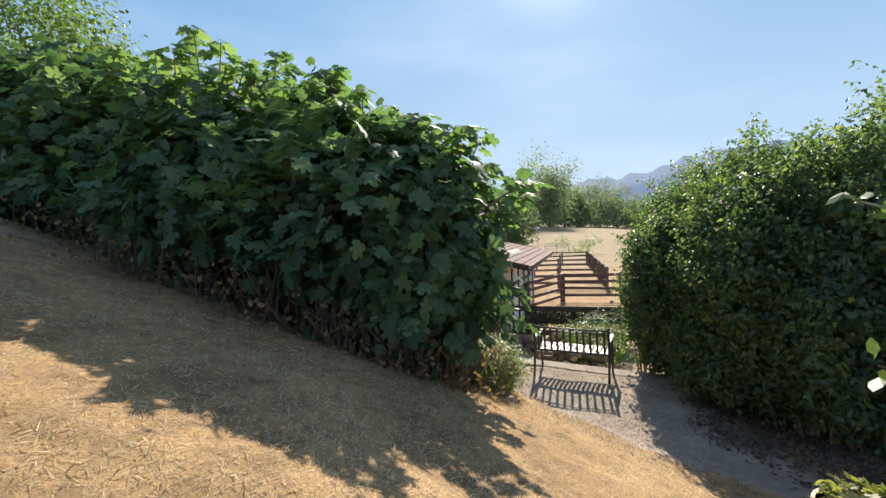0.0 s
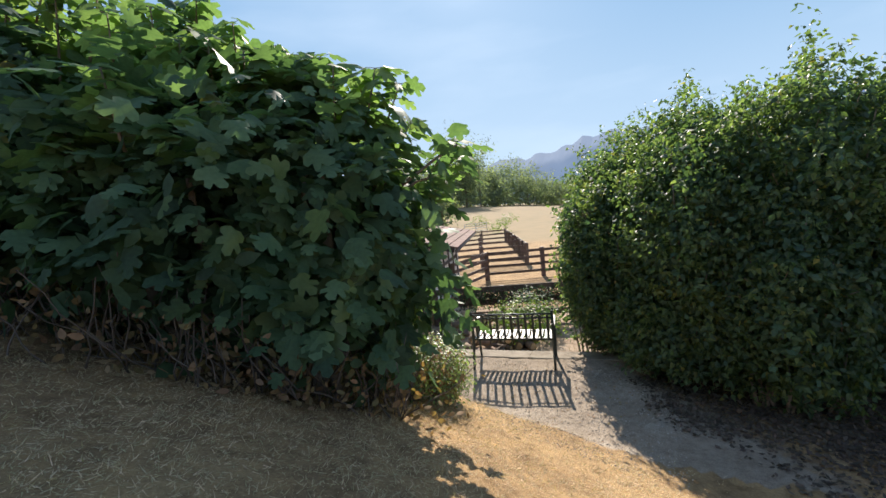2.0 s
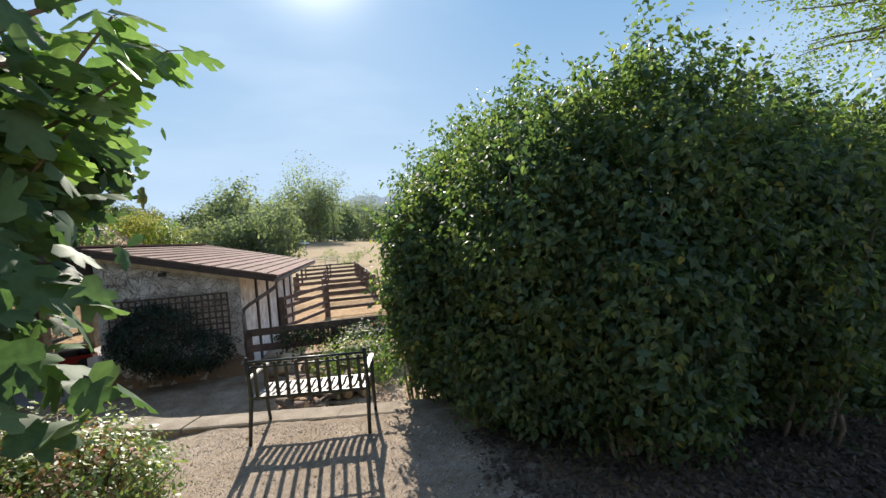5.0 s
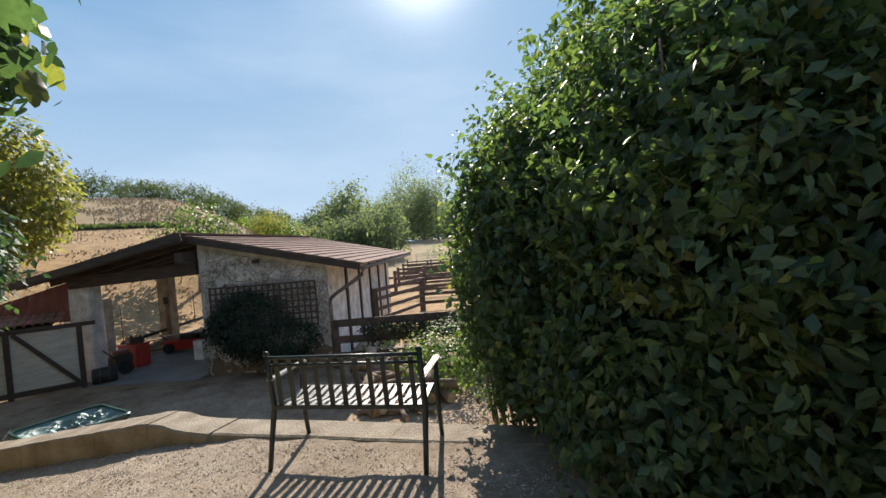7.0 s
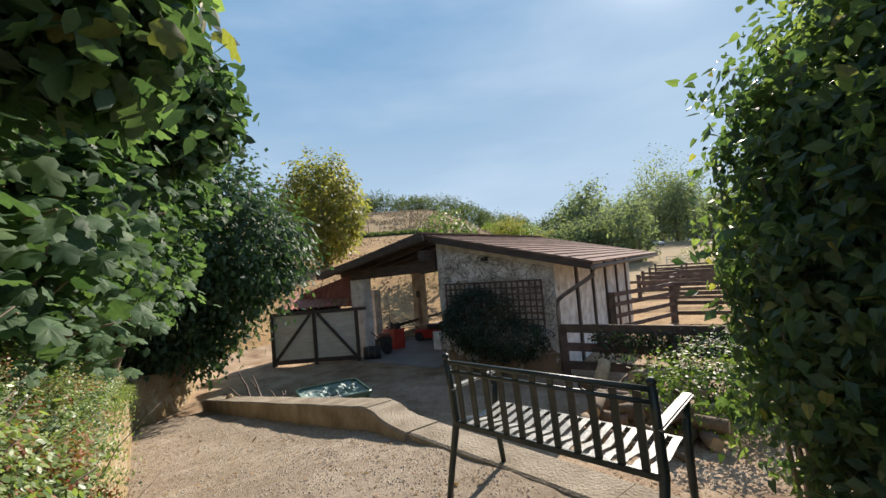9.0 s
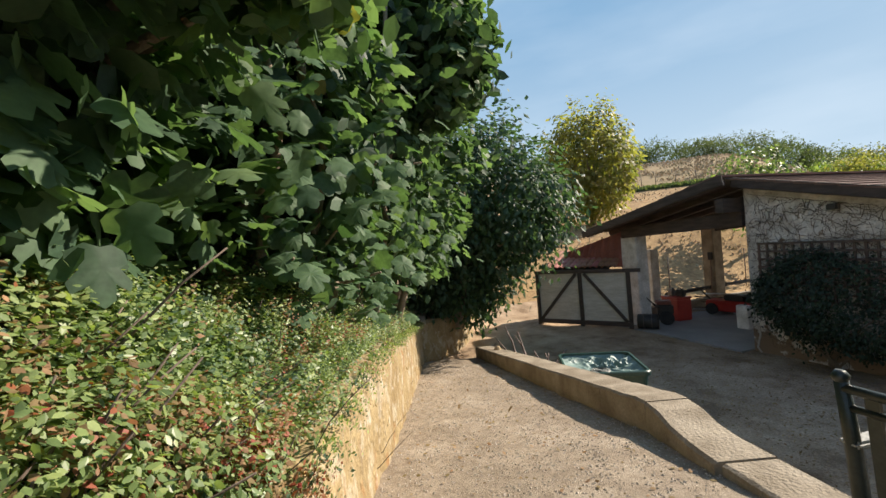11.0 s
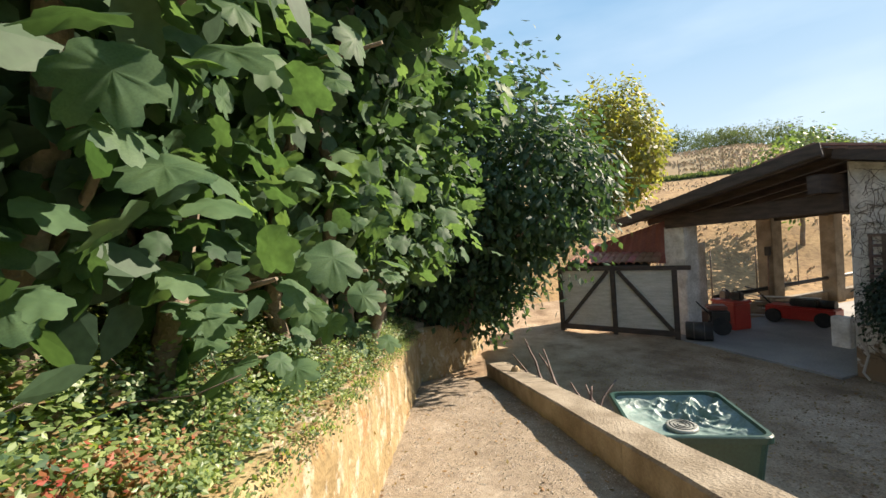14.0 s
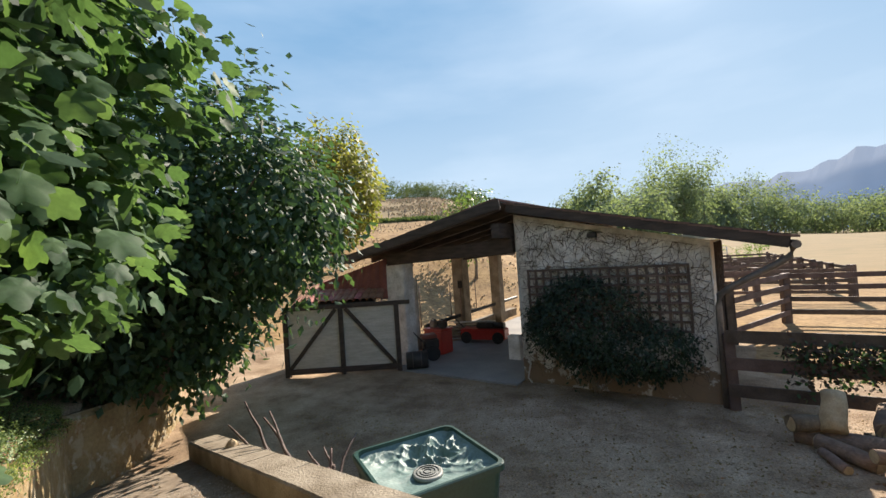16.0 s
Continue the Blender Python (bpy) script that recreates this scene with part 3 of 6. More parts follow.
def foliage(name, ells, count, size, shape, material, parent, seed, inner=0.7, rough=0.16, up=0.5, droop=0.8, clump=6, spread=0.12, keep=0.8):
    rng = np.random.default_rng(seed)
    p, out = crown(ells, max(1, int(count / clump)), rng, inner, rough, keep=keep)
    p, out = np.repeat(p, clump, 0), np.repeat(out, clump, 0)
    p = p + rng.normal(size=p.shape) * spread
    ok = p[:, 2] > terrain(p[:, 0], p[:, 1]) + 0.02
    p, out = p[ok], out[ok]
    normal = out * 0.7 + np.array((0, 0, up)) + rng.normal(size=p.shape) * 0.45
    tip = out * 0.6 + np.array((0, 0, -droop)) + rng.normal(size=p.shape) * 0.5
    sz = size * (0.55 + 0.7 * rng.random(len(p)))
    return leaves(name, p, normal, tip, sz, shape, material, parent)


def limb(bm, p0, p1, r0, r1, rng, bend=0.15, n=6, seg=7):
    p0, p1 = np.array(p0, float), np.array(p1, float)
    length = np.linalg.norm(p1 - p0)
    pts, off = [], np.zeros(3)
    for i in range(n + 1):
        t = i / n
        pts.append(p0 + (p1 - p0) * t + off)
        off = off + rng.normal(size=3) * bend * length / n * (1 if i < n - 1 else 0.3)
    tube(bm, pts, [r0 + (r1 - r0) * i / n for i in range(n + 1)], seg)
    return pts


def shoots(name, bases, tips, rng, material, parent, size=0.17, per=20):
    """Upright leafy shoots with tiers of level leaves and a rosette at the tip; gives the leaves and the stems."""
    bm = bmesh.new()
    P, N, T, S = [], [], [], []
    for b, top in zip(bases, tips):
        b, top = np.array(b, float), np.array(top, float)
        mid = (b + top) / 2 + rng.normal(size=3) * 0.03
        tube(bm, [b, mid, top], [0.014, 0.010, 0.006], 5)
        for i in range(per):
            t = min(1.0, 0.22 + 0.95 * (i + 0.5) / per)
            ang = i * 2.4 + rng.random() * 0.8
            o = np.array((math.cos(ang), math.sin(ang), 0.12))
            stalk = 0.05 + 0.07 * (1 - t) + 0.03 * rng.random()
            stem = (1 - t) ** 2 * b + 2 * t * (1 - t) * mid + t * t * top
            q = stem + o * stalk
            tube(bm, [stem, q], [0.003, 0.0025], 3, False)
            P.append(q)
            N.append(np.array((o[0] * 0.5, o[1] * 0.5, 1.0)) + rng.normal(size=3) * 0.3)
            T.append(o + np.array((0, 0, -0.45 + 0.6 * t)))
            S.append(size * (1.25 - 0.35 * t) * (0.7 + 0.5 * rng.random()))
    tagged(part("stem", bm, M_bark, parent), kind="stuff")
    return leaves(name, np.array(P), np.array(N), np.array(T), np.array(S), "fig", material, parent)


# ---- yellow retaining wall, kerb and coping ----
def swept(name, rows, material, parent, label=""):
    """A wall from cross-sections, each a ring of points."""
    bm = bmesh.new()
    rings = [[bm.verts.new(p) for p in ring] for ring in rows]
    for a, b in zip(rings, rings[1:]):
        k = len(a)
        for i in range(k):
            bm.faces.new((a[i], a[(i + 1) % k], b[(i + 1) % k], b[i]))
    bm.faces.new(rings[0][::-1])
    bm.faces.new(rings[-1])
    bmesh.ops.recalc_face_normals(bm, faces=bm.faces)
    return part(name, bm, material, parent, label)


def yellow_wall():
    rng = random.Random(4)
    w = thing("wall_garden", "low yellow-washed stone retaining wall, worn pale in patches", "retaining wall", kind="structure")
    rows = []
    for i in range(61):
        s = -0.75 + i * (8.85 / 60)
        base, top = float(ramp_z(s)) - 0.3, float(wall_top(s)) + rng.uniform(-0.015, 0.015)
        j = lambda: rng.uniform(-0.014, 0.014)
        prof = [(-0.42, base), (j() + 0.03, base), (j() + 0.02, base + 0.5), (j() + 0.01, top - 0.2), (j(), top - 0.04), (-0.05, top), (-0.36, top), (-0.42, top - 0.05)]
        rows.append([(*at_sn(s, n), z) for n, z in prof])
    swept("wall", rows, M_yellowwall, w)
    rows = []
    for i in range(25):
        t = i * (4.9 / 24)
        p = np.array((-6.1, 10.7)) + np.array((-0.41, 0.91)) * t + np.array((0.91, 0.41)) * 0.25 * math.sin(t * 1.1)
        top = -1.13 - 0.10 * t - 0.55 * max(0, t - 4.0)
        j = lambda: rng.uniform(-0.02, 0.02)
        prof = [(-0.30, -2.4), (0.03 + j(), -2.4), (j(), -1.8), (j(), top - 0.08), (-0.06, top), (-0.28, top - 0.03)]
        rows.append([(p[0] + 0.91 * n, p[1] + 0.41 * n, z) for n, z in prof])
    swept("wall", rows, M_yellowwall, w)


yellow_wall()


def kerb_wall():
    k = thing("kerb", "low concrete kerb along the ramp and patio edge", "kerb", kind="structure")
    rng = random.Random(9)
    cuts = [0.8, 1.75, 2.5, 3.6, 4.9, 6.1, 7.2, 8.25]
    for a, b in zip(cuts, cuts[1:]):
        rows = []
        for i in range(5):
            s = a + 0.004 + (b - a - 0.008) * i / 4
            e = float(edge_n(s))
            half, outer = 0.19 + 0.09 * max(0.0, 1.75 - s), 0.10 + 0.09 * float(step(s, 1.0, 2.0))
            top = -0.795 - 0.165 * float(soft(s - 1.65, 0.08)) + rng.uniform(-0.006, 0.006)
            prof = [(e - half, top - 0.5), (e - half, top - 0.02), (e - half + 0.02, top), (e + outer - 0.02, top), (e + outer, top - 0.02), (e + outer, -2.4)]
            rows.append([(*at_sn(s, n), z) for n, z in prof])
        swept("kerb_section", rows, M_conc, k)
    for a, b in ((-4.2, -2.6), (-2.6, -0.95), (-0.95, 0.795)):
        rows = []
        for i in range(5):
            s = a + 0.004 + (b - a - 0.008) * i / 4
            e = float(edge_n(s))
            top = -0.798 + rng.uniform(-0.004, 0.004)
            prof = [(e - 0.24, -1.0), (e - 0.24, top - 0.012), (e - 0.22, top), (e + 0.08, top), (e + 0.10, top - 0.02), (e + 0.10, -2.4)]
            rows.append([(*at_sn(s, n), z) for n, z in prof])
        swept("coping", rows, M_conc, k)


kerb_wall()

# ---- the shed: u runs along its front, v back from it ----
SHED = pose(-1.02, 15.72, 0, 0, 0, -20)


def shed():
    sh = thing("shed", "white rendered farm shed with brown roof and open lean-to", "shed", SHED)

    def top(u):
        return 1.25 - 0.235 * u

    # front wall with thickness, and the walls behind it
    W = 3.4
    bm = bmesh.new()
    n = 14
    rings = []
    rr = random.Random(3)
    for i in range(n + 1):
        u = W * i / n
        rings.append([bm.verts.new(p) for p in ((u, 0, YARD - 0.2), (u, 0.0 + rr.uniform(-0.01, 0.01), -1.2), (u, rr.uniform(-0.01, 0.01), -0.4), (u, 0, top(u)), (u, 0.28, top(u)), (u, 0.28, YARD - 0.2))])
    for a, b in zip(rings, rings[1:]):
        for i in range(6):
            bm.faces.new((a[i], b[i], b[(i + 1) % 6], a[(i + 1) % 6]))
    bm.faces.new(rings[0])
    bm.faces.new(rings[-1][::-1])
    bmesh.ops.recalc_face_normals(bm, faces=bm.faces)
    part("front_wall", bm, M_peeling, sh, "peeling white rendered wall with dead vines")
    part("side_wall", box(bmesh.new(), W - 0.28, W - 0.003, 0.283, 8.4, YARD - 0.2, top(W) - 0.02), M_white, sh)
    part("inner_wall", box(bmesh.new(), 0.003, 0.25, 0.283, 8.4, YARD - 0.2, top(0.0) - 0.06), M_white, sh)
    part("back_wall", box(bmesh.new(), 0.253, W - 0.283, 8.15, 8.4, YARD - 0.2, top(W) - 0.02), M_white, sh)
    # dark timbers on the side wall
    for v in (1.5, 3.0, 4.5, 6.0, 7.5):
        part("timber", box(bmesh.new(), W, W + 0.05, v, v + 0.16, YARD, top(W) - 0.05, bevel=0.006), M_timber, sh)
    # roof over the shed: sheets laid in lapped courses
    def course(u0, u1, v0, v1):
        """One lapped course of roof sheets, its lower edge standing proud of the next."""
        bm = bmesh.new()
        ends = []
        for v in (v0, v1):
            prof = [(u0, top(u0) + 0.215), (u1, top(u1) + 0.245), (u1, top(u1) + 0.21), (u0, top(u0) + 0.19)]
            ends.append([bm.verts.new((u, v, z)) for u, z in prof])
        for i in range(4):
            bm.faces.new((ends[0][i], ends[0][(i + 1) % 4], ends[1][(i + 1) % 4], ends[1][i]))
        bm.faces.new(ends[0][::-1])
        bm.faces.new(ends[1])
        bmesh.ops.recalc_face_normals(bm, faces=bm.faces)
        return bm

    rr = random.Random(14)
    for i in range(14):
        for v0, v1 in ((-0.36, 2.6), (2.61, 5.6), (5.61, 8.6)):
            part("roof_sheet", course(-0.15 + i * 0.328, -0.15 + (i + 1) * 0.328 + 0.03, v0 + rr.uniform(-0.015, 0.0), v1), M_roof, sh)
    # lean-to roof, falling the other way
    LE = -4.55

    def ltop(u):
        return 1.27 + 0.195 * u

    for i in range(6):
        u1, u0 = -0.12 + LE / 6 * i, -0.12 + LE / 6 * (i + 1) - 0.05
        bm = bmesh.new()
        box(bm, u0, u1, -0.55, 8.5, -0.02, 0.02, None)
        for vv in bm.verts:
            vv.co.z += ltop(vv.co.x) + 0.24 + 0.012 * (6 - i)
        part("roof_sheet", bm, M_roof, sh)
    # boards and rafters under the lean-to roof
    for i in range(11):
        v = -0.5 + i * 0.88
        part("rafter", beam(bmesh.new(), (-0.05, v, ltop(-0.05) + 0.14), (LE + 0.05, v, ltop(LE) + 0.14), 0.09, 0.14), M_timber, sh)
    bm = bmesh.new()
    box(bm, LE, -0.02, -0.5, 8.4, -0.012, 0.012)
    for vv in bm.verts:
        vv.co.z += ltop(vv.co.x) + 0.218
    part("roof_boarding", bm, M_timber, sh)
    part("fascia", beam(bmesh.new(), (-0.02, -0.56, ltop(0) + 0.19), (LE - 0.1, -0.56, ltop(LE - 0.1) + 0.19), 0.04, 0.2), M_timber, sh)
    part("fascia", beam(bmesh.new(), (-0.0, -0.33, top(0) + 0.14), (4.36, -0.33, top(4.36) + 0.14), 0.05, 0.2), M_timber, sh)
    part("soffit", beam(bmesh.new(), (0, -0.15, top(0) + 0.1), (4.3, -0.15, top(4.3) + 0.1), 0.3, 0.03), M_timber, sh)
    part("ridge_beam", beam(bmesh.new(), (-0.18, -0.5, 0.92), (-0.18, 8.4, 0.92), 0.2, 0.3), M_timber, sh)
    part("cross_beam", beam(bmesh.new(), (-0.06, 0.05, 0.62), (-3.6, 0.05, 0.50), 0.16, 0.3), M_timber, sh)
    part("cross_beam", beam(bmesh.new(), (-0.06, 4.15, 0.68), (-3.9, 4.15, 0.42), 0.16, 0.2), M_timber, sh)
    part("rear_beam", beam(bmesh.new(), (-3.95, 0.3, 0.50), (-3.95, 8.3, 0.45), 0.14, 0.18), M_timber, sh)
    for u, v, w in ((-4.05, 4.15, 0.42), (-3.95, 6.6, 0.38)):
        part("post", box(bmesh.new(), u - w / 2, u + w / 2, v - w / 2, v + w / 2, YARD - 0.1, 0.58, bevel=0.015), M_conc, sh)
    part("pillar", box(bmesh.new(), -3.72, -3.10, 0.02, 0.42, YARD - 0.1, 0.40, bevel=0.02), M_white, sh, "white rendered pillar")
    part("pillar", box(bmesh.new(), -4.62, -4.3, 1.75, 2.07, YARD - 0.1, -0.12, bevel=0.02), M_white, sh, "short white rendered pillar")
    part("floor_slab", box(bmesh.new(), -3.6, -0.02, -0.35, 8.3, YARD - 0.1, YARD + 0.035), M_floor, sh)
    part("back_kerb", box(bmesh.new(), -4.25, -4.0, 0.5, 8.3, YARD - 0.1, YARD + 0.30), M_conc, sh)
    part("back_rail", tube(bmesh.new(), [(-4.05, 2.0, YARD + 0.62), (-4.0, 8.4, YARD + 0.75)], 0.06), M_black, sh)
    # gutter and bent downpipe
    part("gutter", tube(bmesh.new(), [(4.42, -0.4, top(4.4) + 0.10), (4.42, 8.6, top(4.4) + 0.13)], 0.06), M_pipe, sh)
    part("downpipe", tube(bmesh.new(), [(4.40, -0.25, top(4.4) + 0.06), (4.36, -0.22, top(4.4) - 0.07), (4.2, -0.2, top(4.4) - 0.18), (3.62, -0.12, -0.30), (3.47, -0.1, -0.42), (3.45, -0.09, -0.6), (3.45, -0.09, YARD)], 0.05, 10), M_pipe, sh)
    # small lamp under the verge
    bm = box(bmesh.new(), 1.5, 1.66, -0.14, -0.01, 0.64, 0.74, bevel=0.015)
    part("wall_lamp", bm, M_black, sh)
    # cable and box by the corner
    part("cable", tube(bmesh.new(), [(0.16, -0.03, -1.0), (0.05, -0.05, -1.5), (0.18, -0.06, -1.8), (0.1, -0.05, -2.1), (0.2, -0.1, -2.18)], 0.018, 6), M_hose, sh, "loose white cable")
    part("meter_box", box(bmesh.new(), -0.28, -0.02, -0.1, 0.06, -1.75, -1.25, bevel=0.01), M_white, sh)
    return sh


shed()


def vines_on_wall():
    """Bare dead vine stems over the rendered wall."""
    rng = np.random.default_rng(12)
    th = thing("dead_vine", "bare dead climbing vine stems spread over white wall", "climbing plant", SHED)
    bm = bmesh.new()
    for i in range(760):
        u, z = rng.uniform(0.05, 3.3), rng.uniform(-1.9, 0.9)
        if z > 1.1 - 0.235 * u:
            z -= 0.9
        ang = rng.uniform(-0.5, 3.6)
        pts, length = [], rng.uniform(0.25, 0.8)
        for k in range(6):
            pts.append((np.clip(u, 0.02, 3.38), -0.014 - 0.012 * rng.random(), min(z, 1.14 - 0.235 * u)))
            ang += rng.normal() * 0.8
            u, z = u + math.cos(ang) * length / 5, z + math.sin(ang) * length / 5
        tube(bm, pts, [0.0045, 0.0045, 0.004, 0.003, 0.0025, 0.002], 3, False)
    tagged(part("stem", bm, M_vine, th), kind="stuff")


vines_on_wall()


def trellis():
    th = thing("trellis", "brown wooden lattice trellis on the white wall", "trellis", SHED)
    for i in range(19):
        u = 0.26 + i * 0.156
        part("slat", box(bmesh.new(), u - 0.02, u + 0.02, -0.055, -0.035, -1.05, 0.09), M_fence, th)
    for i in range(8):
        z = 0.07 - i * 0.158
        part("slat", box(bmesh.new(), 0.24, 3.09, -0.075, -0.056, z - 0.02, z + 0.02), M_fence, th)
    return th


trellis()


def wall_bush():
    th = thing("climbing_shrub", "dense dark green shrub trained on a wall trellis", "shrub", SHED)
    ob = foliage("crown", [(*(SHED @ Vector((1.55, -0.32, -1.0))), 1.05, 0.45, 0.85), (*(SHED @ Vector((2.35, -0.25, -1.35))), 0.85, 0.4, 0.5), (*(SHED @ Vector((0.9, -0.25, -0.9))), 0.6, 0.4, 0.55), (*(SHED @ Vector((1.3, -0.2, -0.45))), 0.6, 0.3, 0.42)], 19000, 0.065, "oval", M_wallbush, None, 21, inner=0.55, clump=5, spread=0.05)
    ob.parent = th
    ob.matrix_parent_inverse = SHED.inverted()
    bm = bmesh.new()
    rng = np.random.default_rng(2)
    for i in range(7):
        limb(bm, (1.5 + rng.normal() * 0.25, -0.2, YARD), (1.5 + rng.normal() * 0.6, -0.3, -1.2), 0.02, 0.01, rng)
    tagged(part("stem", bm, M_bark, th), kind="stuff")


wall_bush()


def pig_shed():
    """The low white-boarded front with crossed timbers, red tiles and red sheeting behind."""
    a, b = Vector((-6.72, 15.75, 0)), Vector((-3.98, 16.42, 0))
    d = (b - a)
    m = Matrix.Translation(a) @ Matrix.Rotation(math.atan2(d.y, d.x), 4, "Z")
    L = d.length
    th = thing("boarded_enclosure", "white boarded enclosure with dark crossed timbers and clay tiles", "enclosure", m)
    lo, hi = -2.06, -0.56
    for i in range(9):
        z0 = lo + (hi - lo) * i / 9
        part("board", box(bmesh.new(), 0.03, L - 0.03, 0.02, 0.05, z0 + 0.001, z0 + (hi - lo) / 9 - 0.0015), M_whiteboard, th)
    f = 0.1
    part("frame_top", beam(bmesh.new(), (0, 0, hi + 0.02), (L + 0.28, 0, hi + 0.02), 0.06, f), M_timber, th)
    part("frame_bottom", beam(bmesh.new(), (0, 0, lo), (L, 0, lo), 0.06, f + 0.03), M_timber, th)
    for u in (0.05, L * 0.5, L - 0.05):
        part("frame_upright", box(bmesh.new(), u - 0.055, u + 0.055, -0.035, 0.019, lo - 0.12, hi, bevel=0.006), M_timber, th)
    for u0, u1 in ((L * 0.5 - 0.12, 0.12), (L * 0.5 + 0.12, L - 0.14)):
        part("brace", beam(bmesh.new(), (u0, -0.004, hi - 0.04), (u1, -0.004, lo + 0.06), 0.04, 0.09), M_timber, th)
    part("side_wall", box(bmesh.new(), 0.0, 0.12, 0.06, 1.6, lo - 0.2, hi - 0.05), M_conc, th)
    # clay tiles rising to the back
    tile = bmesh.new()
    for k in range(8):
        a0, a1 = math.pi * k / 8, math.pi * (k + 1) / 8
        q = [(0.085 * math.cos(t), v, 0.06 * math.sin(t)) for v, t in ((0, a0), (0, a1), (0.42, a1), (0.42, a0))]
        poly(tile, q)
    bmesh.ops.remove_doubles(tile, verts=tile.verts, dist=0.001)
    bmesh.ops.solidify(tile, geom=tile.faces[:], thickness=0.015)
    me = bpy.data.meshes.new("roof_tile")
    tile.to_mesh(me)
    tile.free()
    me.materials.append(M_tile)
    rng = random.Random(6)
    for r in range(5):
        for c in range(13):
            u = 0.28 + c * 0.17 + rng.uniform(-0.01, 0.01)
            if u > L - 0.45:
                continue
            o = new("roof_tile", me)
            o.parent = th
            o.matrix_local = pose(u, 0.08 + r * 0.30, hi + 0.10 + r * 0.085 + rng.uniform(0, 0.01), 16, rng.uniform(-4, 4), rng.uniform(-3, 3))
    part("tile_bed", beam(bmesh.new(), (L * 0.5 - 0.2, 0.1, hi + 0.07), (L * 0.5 - 0.2, 1.6, hi + 0.47), L - 0.75, 0.03), M_timber, th)
    # red sheeting that closes the lean-to's low end
    bm = bmesh.new()
    pts = [(L - 0.05, 0.62, hi + 0.05), (L - 0.05, 0.62, 0.62), (0.75, 0.9, 0.02), (0.35, 0.95, hi + 0.15)]
    n = 40
    front, back = [], []
    for i in range(n + 1):
        t = i / n
        p0, p1 = Vector(pts[0]).lerp(Vector(pts[3]), t), Vector(pts[1]).lerp(Vector(pts[2]), t)
        o = Vector((0, 0.018 * math.sin(i * 1.6), 0))
        front.append((bm.verts.new(p0 + o), bm.verts.new(p1 + o)))
        back.append((bm.verts.new(p0 + o + Vector((0, 0.02, 0))), bm.verts.new(p1 + o + Vector((0, 0.02, 0)))))
    for x, y in zip(front, front[1:]):
        bm.faces.new((x[0], y[0], y[1], x[1]))
    for x, y in zip(back, back[1:]):
        bm.faces.new((x[0], x[1], y[1], y[0]))
    part("red_sheeting", bm, M_redsheet, th, "rust red corrugated sheeting")


pig_shed()


